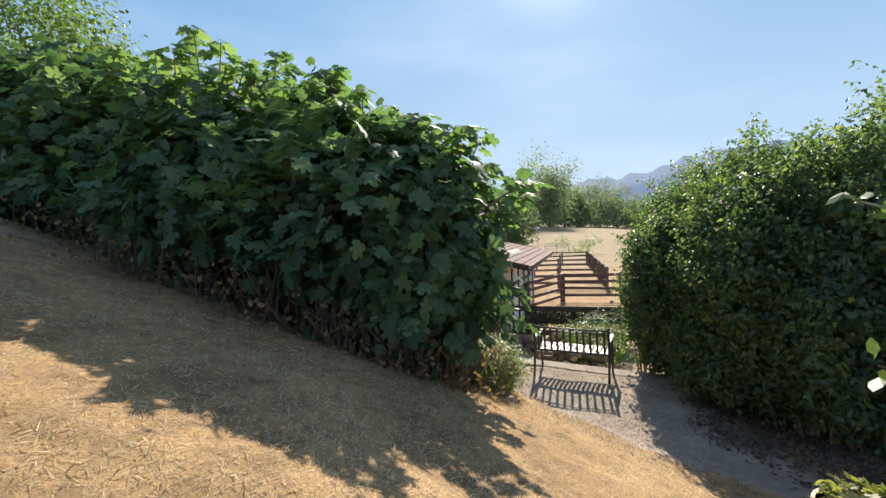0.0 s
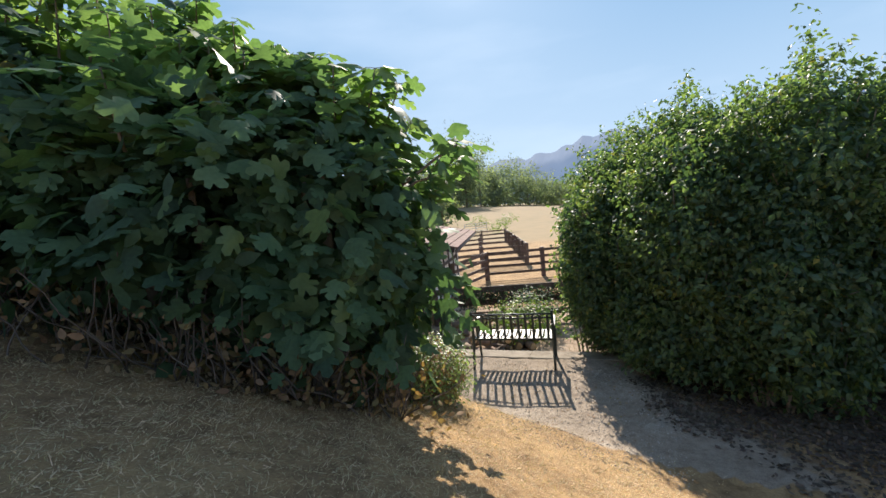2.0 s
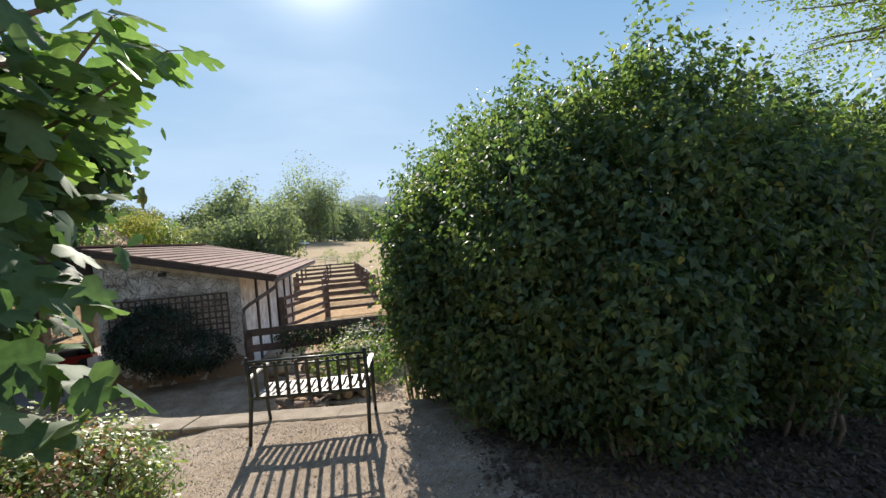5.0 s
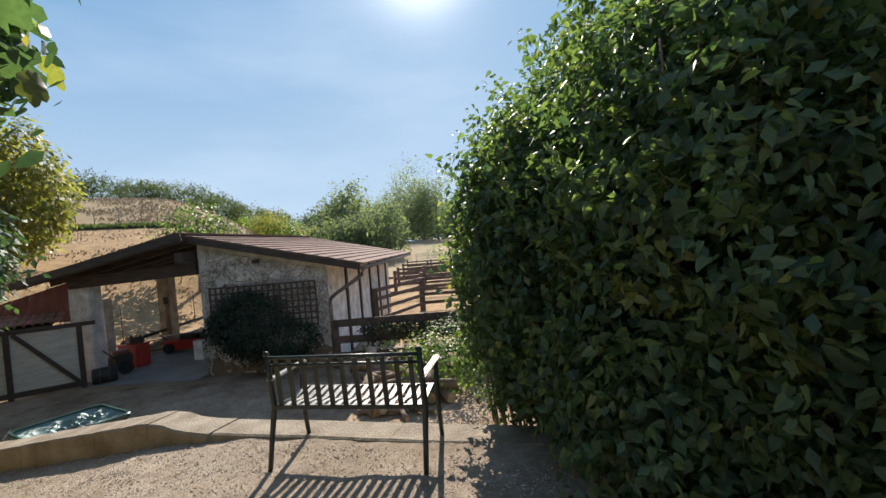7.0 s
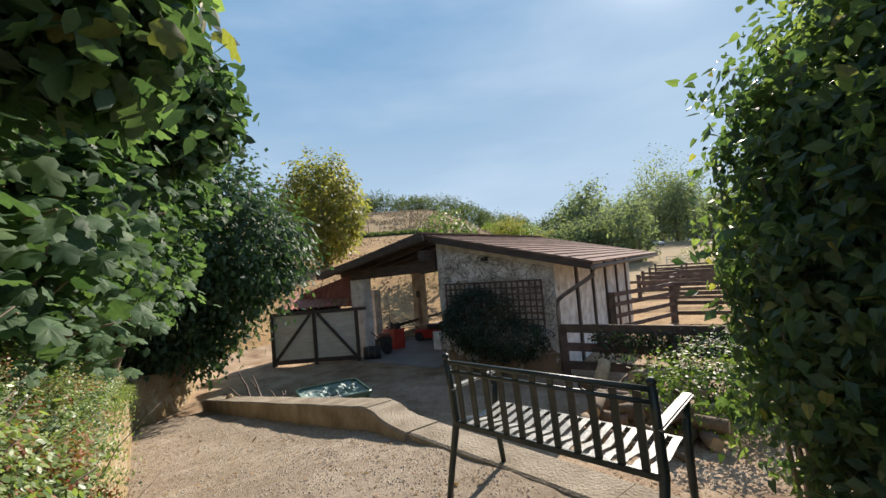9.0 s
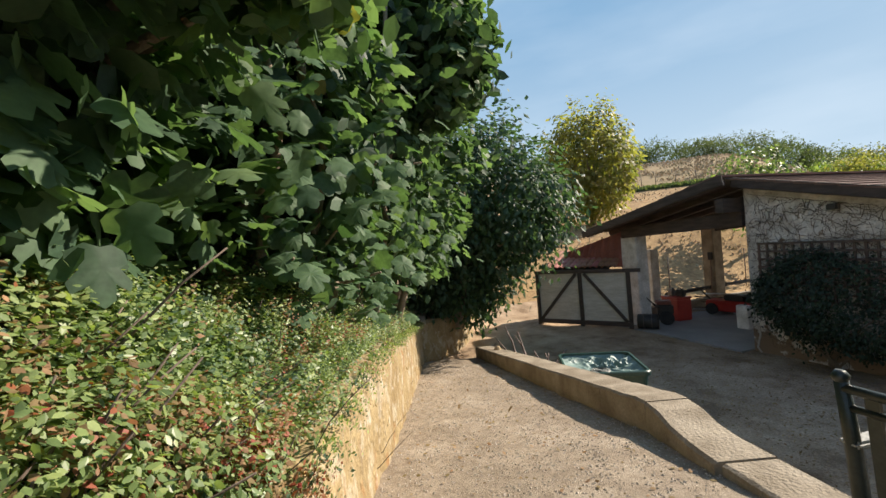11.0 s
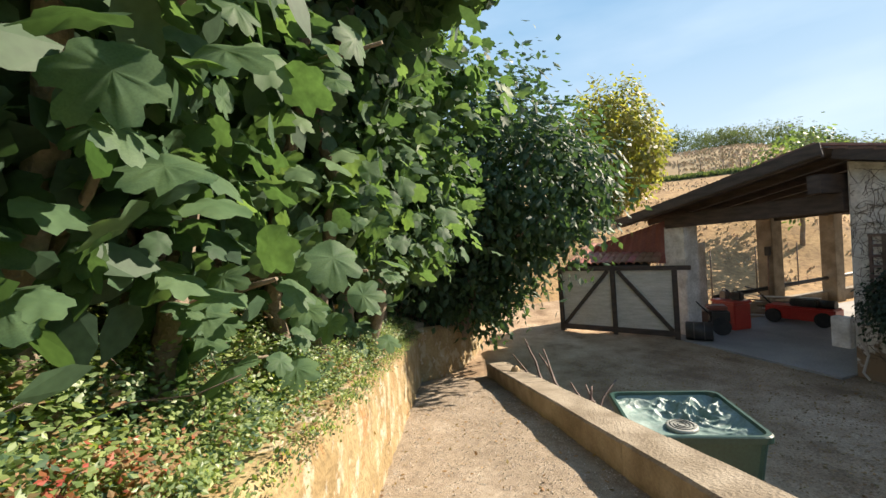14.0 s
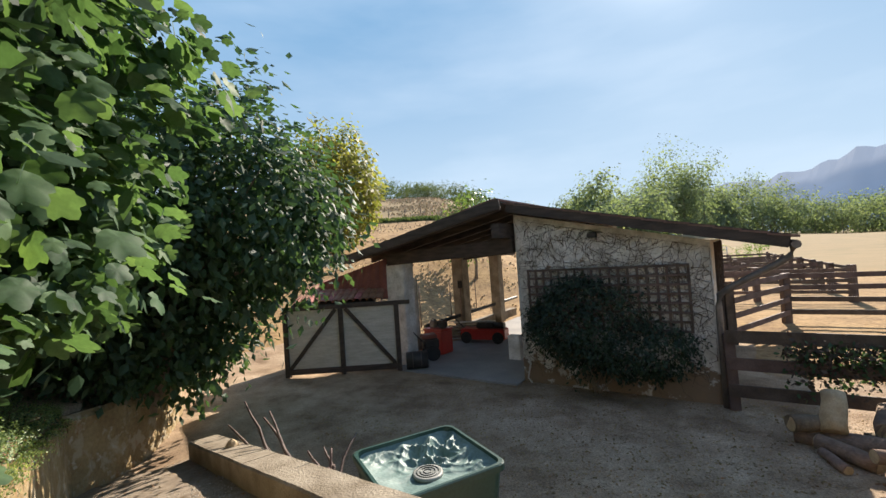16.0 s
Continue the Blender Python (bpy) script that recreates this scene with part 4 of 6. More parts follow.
# ---- bench ----
def bench():
    m = pose(1.535, 6.89, 0, 0, 0, math.degrees(math.atan2(-0.56, 1.055)))
    th = thing("garden_bench", "dark green cast-iron bench with pale slatted seat", "bench", m)
    g = -0.80
    L = 1.2
    seat = g + 0.43
    # legs and back posts, curved
    for u, bend in ((0.0, -1), (L, 1)):
        part("back_leg", tube(bmesh.new(), [(u, -0.10, gz(*(m @ Vector((u, -0.1, 0))).xy) - 0.01), (u, -0.05, g + 0.18), (u, 0.02, seat), (u, 0.0, seat + 0.2), (u, -0.03, g + 0.84)], [0.019, 0.02, 0.024, 0.022, 0.019], 8), M_iron, th)
        part("front_leg", tube(bmesh.new(), [(u, 0.48, gz(*(m @ Vector((u, 0.48, 0))).xy) - 0.01), (u, 0.44, g + 0.2), (u, 0.43, seat), (u, 0.46, seat + 0.2)], [0.018, 0.02, 0.022, 0.018], 8), M_iron, th)
        part("armrest", box(bmesh.new(), u - 0.028, u + 0.028, -0.02, 0.52, seat + 0.2, seat + 0.222, bevel=0.008), M_slat, th)
        part("finial", tube(bmesh.new(), [(u, -0.03, g + 0.83), (u, -0.032, g + 0.85), (u, -0.03, g + 0.868)], [0.016, 0.026, 0.012], 8), M_iron, th)
        part("scroll", tube(bmesh.new(), [(u, 0.46 + 0.05 * math.sin(t), seat + 0.16 + 0.05 * math.cos(t)) for t in np.linspace(0, 5, 14)], 0.009, 6), M_iron, th)
    part("top_rail", tube(bmesh.new(), [(0, -0.03, g + 0.815), (L, -0.03, g + 0.815)], 0.014, 8), M_iron, th)
    part("second_rail", tube(bmesh.new(), [(0, -0.018, g + 0.755), (L, -0.018, g + 0.755)], 0.012, 8), M_iron, th)
    part("back_lower_rail", box(bmesh.new(), 0, L, -0.005, 0.02, seat - 0.02, seat + 0.012, bevel=0.004), M_iron, th)
    part("seat_front_rail", box(bmesh.new(), 0, L, 0.435, 0.46, seat - 0.025, seat + 0.006, bevel=0.004), M_iron, th)
    part("seat_back_rail", box(bmesh.new(), 0, L, 0.03, 0.055, seat - 0.03, seat - 0.004, bevel=0.004), M_iron, th)
    n = 11
    for i in range(n):
        u = 0.07 + (L - 0.14) * i / (n - 1)
        bm = bmesh.new()
        box(bm, u - 0.018, u + 0.018, -0.006, 0.006, 0, 0.362)
        for v in bm.verts:
            t = v.co.z / 0.362
            v.co.y += 0.012 - 0.03 * t
            v.co.z += seat + 0.006
        part("back_slat", bm, M_iron, th)
    for i in range(17):
        u = 0.045 + (L - 0.09) * i / 16
        bm = bmesh.new()
        pts = [(0.0, 0.012), (0.06, 0.014), (0.2, -0.012), (0.33, 0.004), (0.43, 0.012), (0.455, -0.012)]
        r0 = [[bm.verts.new((u + w, y + 0.01, seat + z + h)) for w, h in ((-0.02, 0), (0.02, 0), (0.02, -0.007), (-0.02, -0.007))] for y, z in pts]
        for a, b in zip(r0, r0[1:]):
            for k in range(4):
                bm.faces.new((a[k], b[k], b[(k + 1) % 4], a[(k + 1) % 4]))
        bm.faces.new(r0[0])
        bm.faces.new(r0[-1][::-1])
        bmesh.ops.recalc_face_normals(bm, faces=bm.faces)
        part("seat_slat", bm, M_slat, th)
    for u in (0.3, 0.9):
        part("rosette", tube(bmesh.new(), [(u + 0.035 * math.cos(t), -0.022, g + 0.785 + 0.022 * math.sin(t)) for t in np.linspace(0, 6.28, 12)], 0.006, 5, False), M_iron, th)


bench()


# ---- green waste bin ----
def waste_bin():
    c = Vector((-1.52, 10.55, 0))
    ang = math.degrees(math.atan2(0.68, 0.73))
    m = pose(c.x, c.y, YARD, 0, 0, ang)
    th = thing("waste_bin", "dark green plastic waste container with sagging tarpaulin cover", "waste container", m)
    H, a, b = 0.91, 0.53, 0.50

    def ring(bm, s, z, k=4):
        pts = []
        r = 0.09
        for cx, cy, t0 in ((1, 1, 0), (-1, 1, 90), (-1, -1, 180), (1, -1, 270)):
            for j in range(k + 1):
                t = radians(t0 + 90 * j / k)
                pts.append(bm.verts.new((cx * (a * s - r) + r * math.cos(t), cy * (b * s - r) + r * math.sin(t), z)))
        return pts

    bm = bmesh.new()
    rings = [ring(bm, 0.82, 0.12), ring(bm, 0.84, 0.14), ring(bm, 0.97, H - 0.06), ring(bm, 0.94, H - 0.06), ring(bm, 0.82, 0.18)]
    for x, y in zip(rings, rings[1:]):
        for i in range(len(x)):
            bm.faces.new((x[i], x[(i + 1) % len(x)], y[(i + 1) % len(x)], y[i]))
    bm.faces.new(rings[0][::-1])
    bm.faces.new(rings[-1])
    part("body", bm, M_bin, th)
    bm = bmesh.new()
    rings = [ring(bm, 0.97, H - 0.07), ring(bm, 1.02, H - 0.06), ring(bm, 1.02, H - 0.01), ring(bm, 1.0, H), ring(bm, 0.95, H), ring(bm, 0.94, H - 0.06)]
    for x, y in zip(rings, rings[1:]):
        for i in range(len(x)):
            bm.faces.new((x[i], x[(i + 1) % len(x)], y[(i + 1) % len(x)], y[i]))
    part("rim", bm, M_bin, th)
    # tarpaulin, sunk and folded
    n = 120
    xs = np.linspace(-0.5, 0.5, n)
    gx, gy = np.meshgrid(xs, xs)
    d = np.maximum(np.abs(gx), np.abs(gy)) * 2
    bunch = 1.25 * np.exp(-((gx - 0.16) / 0.26) ** 2 - ((gy - 0.2) / 0.26) ** 2) + 0.5 * np.exp(-((gx - 0.4) / 0.1) ** 2) + 0.5 * np.exp(-((gy - 0.4) / 0.1) ** 2)
    crease = 1 - np.abs(wave(gx + 0.15 * gy, gy, 11.0, 0.7)) ** 0.6
    crease2 = 1 - np.abs(wave(gx - 0.4 * gy, gy + 0.3 * gx, 23.0, 2.9)) ** 0.7
    tz = H - 0.03 - 0.10 * (1 - d ** 3) + (0.085 * (crease - 0.45) + 0.04 * (crease2 - 0.5)) * bunch * (1 - d ** 5) + 0.006 * wave(gx, gy, 14) * (1 - d ** 6)
    v = np.stack([gx * 2 * a * 0.955, gy * 2 * b * 0.955, tz], -1).reshape(-1, 3)
    i = np.arange(n - 1)[None, :] + (np.arange(n - 1) * n)[:, None]
    ob = grid_mesh("tarpaulin", v, np.stack([i, i + 1, i + n + 1, i + n], -1).reshape(-1, 4), M_sheet, th, True)
    tagged(ob, "crumpled green tarpaulin")
    for sx in (-1, 1):
        for sy in (-1, 1):
            part("wheel", tube(bmesh.new(), [(sx * 0.36 - 0.02, sy * 0.34, 0.075), (sx * 0.36 + 0.02, sy * 0.34, 0.075)], 0.075, 14), M_rubber, th)
    for sx in (-1, 1):
        part("handle", tube(bmesh.new(), [(sx * (a + 0.0), -0.12, H - 0.12), (sx * (a + 0.05), -0.1, H - 0.12), (sx * (a + 0.05), 0.1, H - 0.12), (sx * a, 0.12, H - 0.12)], 0.014, 6), M_bin, th)
    w = m @ Vector((-0.02, -0.08, H - 0.13))
    disc = thing("weight_disc", "round dark ribbed weight lying on the tarpaulin", "weight", Matrix.Translation(w))
    bm = bmesh.new()
    tube(bm, [(0, 0, 0), (0, 0, 0.012), (0, 0, 0.03), (0, 0, 0.036)], [0.125, 0.135, 0.135, 0.12], 28)
    part("disc", bm, M_slat, disc)
    for k in range(3):
        r = 0.035 + 0.032 * k
        part("rib", tube(bmesh.new(), [(r * math.cos(t), r * math.sin(t), 0.037) for t in np.linspace(0, 6.28, 20)], 0.006, 5, False), M_iron, disc)


waste_bin()


# ---- fences ----
def rail_fence(pts, posts_h, rails, label, post_w=0.14, rail_h=0.13, base=None, ends=True, group="paddock fences"):
    th = thing("wooden_fence", label, "fence", group=group)
    rng = random.Random(len(pts) * 7 + int(abs(pts[0][0]) * 10))
    zs = [gz(x, y) if base is None else base for x, y in pts]
    for (x, y), z in zip(pts, zs):
        bm = box(bmesh.new(), -post_w / 2, post_w / 2, -post_w / 2, post_w / 2, -0.3, posts_h + rng.uniform(-0.03, 0.04), bevel=0.012)
        bmesh.ops.transform(bm, matrix=pose(x, y, z, rng.uniform(-1.5, 1.5), rng.uniform(-1.5, 1.5), rng.uniform(-15, 15)), verts=bm.verts)
        part("post", bm, M_fence, th)
    for (p, q, za, zb) in zip(pts, pts[1:], zs, zs[1:]):
        d = Vector((q[0] - p[0], q[1] - p[1], 0)).normalized()
        off = Vector((d.y, -d.x, 0)) * (post_w / 2 + 0.018)
        for h in rails:
            part("rail", beam(bmesh.new(), Vector((p[0], p[1], za + h + rng.uniform(-0.02, 0.02))) + off - d * 0.05, Vector((q[0], q[1], zb + h + rng.uniform(-0.02, 0.02))) + off + d * 0.05, 0.035, rail_h, 0.006), M_fence, th)
    return th


rail_fence([(2.28, 14.42), (4.35, 13.65), (6.4, 12.9)], 1.22, (0.32, 0.74, 1.14), "dark brown wooden rail fence with vine, beside the shed", 0.15, 0.19)


def paddock(*uv):
    """Points of the paddock, laid out square to the shed."""
    return [tuple((SHED @ Vector((u, v, 0))).xy) for u, v in uv]


rail_fence(paddock((3.55, 4.6), (4.9, 8.0), (7.8, 8.2), (10.6, 8.4)), 1.5, (0.35, 0.72, 1.08, 1.42), "tall brown wooden rail fence across the paddock", 0.2, 0.14)
rail_fence(paddock((2.4, 12.4), (4.4, 12.8), (7.2, 12.8)), 1.35, (0.4, 0.8, 1.2), "brown wooden rail fence across the paddock", 0.2)
rail_fence(paddock((2.2, 16.8), (4.1, 17.0), (6.9, 17.0)), 1.35, (0.4, 0.8, 1.2), "brown wooden rail fence across the paddock", 0.2)
rail_fence(paddock((1.8, 20.8), (3.8, 21.0), (6.65, 21.0)), 1.35, (0.4, 0.8, 1.2), "brown wooden rail fence across the paddock", 0.2)
rail_fence(paddock((1.4, 26.0), (3.6, 26.2), (6.3, 26.2)), 1.35, (0.4, 0.8, 1.2), "brown wooden rail fence across the far paddock")
rail_fence(paddock((1.0, 31.8), (3.4, 32.0), (5.9, 32.0)), 1.35, (0.4, 0.8, 1.2), "brown wooden rail fence across the far paddock")
rail_fence(paddock(*[(7.24 - 1.3 * k / 7, 13.2 + 18.5 * k / 7) for k in range(8)]), 1.3, (0.4, 0.8, 1.2), "brown wooden rail fence along the paddock", 0.2)


def field_gate():
    th = thing("field_gate", "pale metal tube gate at the paddock end", "gate")
    z = gz(17, 60)
    for x in (15.2, 16.9, 18.6):
        part("upright", tube(bmesh.new(), [(x, 60, z), (x, 60, z + 1.5)], 0.05), M_hose, th)
    for h in (0.4, 0.8, 1.2, 1.5):
        part("bar", tube(bmesh.new(), [(15.2, 60, z + h), (18.6, 60, z + h)], 0.035), M_hose, th)


field_gate()


def wire_fence():
    """Thin stakes along the foot of the upper slope."""
    for i in range(22):
        a = radians(-34 + i * 1.75 + 0.5 * math.sin(i * 5.1))
        r = 46
        x, y = r * math.sin(a), 7 + r * math.cos(a)
        th = thing("fence_stake", "thin dark wooden stake of a field fence", "fence stake", Matrix.Translation((x, y, gz(x, y))), "field fence stakes")
        part("stake", tube(bmesh.new(), [(0, 0, -0.2), (0.02, 0, 0.6), (0.0, 0, 1.15)], [0.04, 0.04, 0.03], 6), M_fence, th)


wire_fence()


# ---- cars far off ----
def car(x, y, rot, paint, label):
    th = thing("parked_car", label, "car", pose(x, y, gz(x, y), 0, 0, rot), "parked cars")
    bm = bmesh.new()
    prof = [(-2.1, 0.35), (-2.15, 0.7), (-1.9, 0.9), (-1.3, 0.98), (1.0, 0.95), (1.9, 0.82), (2.1, 0.6), (2.1, 0.35)]
    a = [bm.verts.new((u, -0.85, z)) for u, z in prof]
    b = [bm.verts.new((u, 0.85, z)) for u, z in prof]
    bm.faces.new(a)
    bm.faces.new(b[::-1])
    for i in range(len(prof)):
        bm.faces.new((a[i], b[i], b[(i + 1) % len(prof)], a[(i + 1) % len(prof)]))
    bmesh.ops.recalc_face_normals(bm, faces=bm.faces)
    bmesh.ops.bevel(bm, geom=bm.edges[:], offset=0.06, segments=2, affect="EDGES")
    part("body", bm, paint, th)
    bm = bmesh.new()
    lo, hi = [(-1.75, -0.78), (0.85, -0.78), (0.85, 0.78), (-1.75, 0.78)], [(-1.35, -0.62), (0.2, -0.62), (0.2, 0.62), (-1.35, 0.62)]
    v0, v1 = [bm.verts.new((*p, 0.95)) for p in lo], [bm.verts.new((*p, 1.42)) for p in hi]
    for i in range(4):
        bm.faces.new((v0[i], v0[(i + 1) % 4], v1[(i + 1) % 4], v1[i]))
    bm.faces.new(v1)
    part("windows", bm, M_glass, th)
    part("roof", box(bmesh.new(), -1.38, 0.22, -0.64, 0.64, 1.42, 1.47, bevel=0.02), paint, th)
    for u in (-1.35, 1.3):
        for v in (-0.8, 0.8):
            w = part("wheel", tube(bmesh.new(), [(u, v - 0.1, 0.32), (u, v + 0.1, 0.32)], 0.32, 16), M_rubber, th)
            part("rim", tube(bmesh.new(), [(u, v - 0.105, 0.32), (u, v + 0.105, 0.32)], 0.19, 12), M_pipe, w)
    for v in (-0.6, 0.6):
        part("headlight", box(bmesh.new(), 2.06, 2.12, v - 0.15, v + 0.15, 0.62, 0.74), M_whiteboard, th)


car(24.0, 128.0, -75, M_card, "dark car parked on the far gravel")
car(29.0, 128.0, -60, M_carw, "white car parked on the far gravel")

# ---- the fig thicket between lawn and ramp ----
FIG = [(-0.38, 4.5, 1.3, 0.80, 0.75, 1.25), (-1.25, 4.75, 1.5, 1.1, 1.05, 1.25), (-1.75, 6.3, 1.75, 0.95, 0.8, 2.0),
       (-2.7, 5.45, 1.9, 1.4, 1.3, 1.32), (-2.75, 7.3, 2.1, 1.15, 1.05, 1.95), (-4.2, 6.4, 2.2, 1.5, 1.3, 1.7), (-3.75, 8.35, 1.8, 1.2, 1.2, 2.2),
       (0.3, 5.65, 1.85, 0.5, 0.45, 0.45), (-1.95, 8.2, 2.7, 0.8, 0.7, 0.75), (-5.9, 7.2, 2.5, 1.6, 1.4, 2.1), (-5.2, 9.3, 1.0, 1.2, 1.1, 1.6), (-7.8, 8.0, 2.9, 1.7, 1.5, 2.1), (-9.6, 8.8, 3.2, 1.8, 1.6, 2.3), (-11.5, 9.5, 3.4, 2.0, 1.8, 2.4)]

# the tall shoots that stand clear of the crowns: which tree, foot and tip
LEADERS = [(0, (0.12, 4.5, 1.9), (0.47, 4.35, 2.72)), (0, (0.0, 4.45, 2.1), (0.28, 4.35, 2.85)), (0, (0.15, 4.6, 1.7), (0.55, 4.5, 2.45)), (0, (0.25, 4.7, 1.5), (1.12, 4.83, 2.25)), (0, (0.2, 4.75, 1.4), (0.92, 4.6, 2.28)), (0, (0.2, 4.65, 1.3), (0.85, 4.75, 1.95)),
           (0, (-0.4, 4.7, 2.5), (-0.15, 4.6, 3.05)), (1, (-0.6, 4.9, 2.5), (-0.56, 4.95, 3.28)), (1, (-0.95, 5.0, 2.7), (-0.9, 5.0, 3.5)), (1, (-1.3, 5.0, 2.8), (-1.22, 4.9, 3.4)), (1, (-1.6, 5.0, 2.7), (-1.55, 5.0, 3.65)), (3, (-2.2, 5.2, 3.2), (-2.0, 5.2, 4.1)), (3, (-2.6, 5.2, 3.3), (-2.4, 5.2, 4.0)),
           (3, (-3.1, 5.3, 3.3), (-3.1, 5.3, 4.5)), (3, (-2.95, 5.5, 3.4), (-2.8, 5.4, 4.35)), (5, (-3.5, 5.9, 3.7), (-3.45, 5.8, 4.6)), (5, (-4.4, 5.6, 3.6), (-4.3, 5.5, 4.4)), (3, (-2.4, 5.1, 2.9), (-2.25, 5.0, 3.75)), (3, (-2.8, 5.2, 3.0), (-2.6, 5.1, 3.95)), (3, (-3.4, 5.3, 2.9), (-3.3, 5.2, 4.2)), (1, (-1.8, 4.9, 2.5), (-1.8, 4.8, 3.5)),
           (1, (-1.1, 4.8, 2.6), (-1.05, 4.7, 3.25)), (5, (-3.9, 5.8, 3.5), (-3.8, 5.6, 4.35)), (4, (-2.6, 7.0, 3.9), (-2.4, 6.9, 4.6)), (2, (-1.6, 6.0, 3.5), (-1.4, 5.8, 4.1)), (1, (-0.75, 4.5, 2.4), (-0.7, 4.3, 3.0))]


def fig_thicket():
    rng = np.random.default_rng(31)
    for i, e in enumerate(FIG):
        hanging = e[2] - e[5] > 1.3
        th = thing("fig_tree", "large-leaved dark green fig tree in a dense thicket", "fig tree", group="fig thicket")
        cnt = int((5600 if i in (2, 4, 6) else 4600) * (e[3] * e[4] + e[3] * e[5] + e[4] * e[5]) / 4.0)
        near = i < 9
        size = 0.155 if i in (2, 4, 6) else 0.185 if near else 0.24
        rest = [q for q in FIG if abs(q[0] - e[0]) < 3.5 and q is not e]
        r2 = np.random.default_rng(100 + i)
        p, out = crown([e], cnt // 6, r2, 0.66, 0.32, 2.6)
        for q in rest:
            ok = np.linalg.norm((p - np.array(q[:3])) / np.array(q[3:]), axis=-1) > 0.8
            p, out = p[ok], out[ok]
        p, out = np.repeat(p, 6, 0), np.repeat(out, 6, 0)
        p = p + r2.normal(size=p.shape) * 0.14
        if hanging:
            ok = np.linalg.norm((p - np.array(e[:3])) / np.array(e[3:]), axis=-1) < 1.0
            p, out = p[ok], out[ok]
        s_, n_ = sn(p[:, 0], p[:, 1])
        ok = ~((n_ > -1.1) & (s_ > -1.2) & (p[:, 2] < 0.5 - 0.09 * np.clip(s_, 0, 9) + 0.25 * r2.random(len(p))))
        ok &= p[:, 2] > terrain(p[:, 0], p[:, 1]) + (0.15 if i in (0, 2, 4) else 0.4) + 0.55 * r2.random(len(p))
        p, out = p[ok], out[ok]
        if i in (2, 4):
            # thin over the path, where the trunks and the dark inside show
            ok = (p[:, 2] > 1.9) | (r2.random(len(p)) < 0.5)
            p, out = p[ok], out[ok]
        normal = out * 0.5 + np.array((0, 0, 0.65)) + r2.normal(size=p.shape) * 0.5
        tip = out * 0.75 + np.array((0, 0, -0.75)) + r2.normal(size=p.shape) * 0.5
        leaves("crown", p, normal, tip, size * (0.5 + 0.75 * r2.random(len(p))), "broad_fig" if i in (2, 4, 6, 8) else "fig", M_fig, th)
        # Shade inside the crown put into the colour: inner leaves take the darker leaf.
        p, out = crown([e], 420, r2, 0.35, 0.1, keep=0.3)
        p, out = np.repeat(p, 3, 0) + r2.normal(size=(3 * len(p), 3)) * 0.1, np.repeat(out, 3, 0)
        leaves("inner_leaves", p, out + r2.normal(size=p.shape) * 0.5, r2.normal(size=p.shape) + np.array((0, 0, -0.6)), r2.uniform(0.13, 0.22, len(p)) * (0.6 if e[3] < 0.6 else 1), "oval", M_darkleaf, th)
        # shoots at the top
        bases, tips = [], []
        for k in range(6 if hanging else 8 if near else 14):
            a, r = r2.uniform(0, 6.28), r2.uniform(0, 0.85)
            bases.append((e[0] + e[3] * r * math.cos(a), e[1] + e[4] * r * math.sin(a), e[2] + e[5] * math.sqrt(1 - r * r) * 0.92))
            h = r2.uniform(0.25, 0.7) * (0.35 if hanging else 1)
            tips.append(np.array(bases[-1]) + np.array((r2.normal() * 0.1, r2.normal() * 0.1, 1.0)) * h)
        for q, b, t in LEADERS:
            if q == i:
                bases.append(b)
                tips.append(t)
        shoots("shoot_leaves", bases, tips, r2, M_figtop, th, 0.22)
        if near:
            p, out = crown([e], 14, r2, 0.95, 0.3)
            p, out = p[p[:, 2] > e[2] - 0.3], out[p[:, 2] > e[2] - 0.3]
            leaves("yellowed_leaves", p, out + r2.normal(size=p.shape) * 0.3, out * 0.3 + np.array((0, 0, -1.0)), r2.uniform(0.1, 0.19, len(p)), "broad_fig", M_yellow, th)
        bm = bmesh.new()
        zb = gz(e[0], e[1])
        for k in range(0 if hanging else 5):
            a = r2.uniform(0, 6.28)
            limb(bm, (e[0] + 0.3 * math.cos(a), e[1] + 0.3 * math.sin(a), zb - 0.1), (e[0] + e[3] * 0.75 * math.cos(a), e[1] + e[4] * 0.75 * math.sin(a), e[2] + e[5] * 0.5), 0.06, 0.02, r2)
        if hanging:
            root = (-0.5, 4.8, 1.1) if e[1] < 6 else (-1.9, 6.5, 1.2) if e[1] < 8 else (-2.8, 7.4, 1.2)
            for k in range(4):
                limb(bm, root, np.array(e[:3]) + r2.normal(size=3) * 0.35 * np.array(e[3:]), 0.035, 0.01, r2, 0.08)
        tagged(part("trunk", bm, M_bark, th), kind="stuff")
        if i < 7 and i != 2 and i != 4:
            # dry leaves and twigs at the foot on the lawn side
            bm = bmesh.new()
            for k in range(70):
                a = np.array((e[0] + min(1.1, r2.normal()) * e[3] * 0.6, e[1] - e[4] * r2.uniform(0.3, 0.95), 0.0))
                a[2] = gz(a[0], a[1]) - 0.02
                limb(bm, a, a + np.array((r2.normal() * 0.25, r2.normal() * 0.2 - 0.05, r2.uniform(0.3, 0.8))), 0.007, 0.003, r2, 0.16, 5, 4)
            tagged(part("brushwood", bm, M_vine, th), kind="stuff")
            q = np.stack([e[0] + r2.normal(size=520) * e[3] * 0.6, e[1] - e[4] * r2.uniform(0.35, 1.05, 520), np.zeros(520)], -1)
            q[:, 2] = terrain(q[:, 0], q[:, 1]) + r2.uniform(0.01, 0.62, 520) ** 1.5
            leaves("dry_leaves", q, r2.normal(size=q.shape), r2.normal(size=q.shape), r2.uniform(0.04, 0.09, 520), "oval", M_dryleaf, th)


fig_thicket()


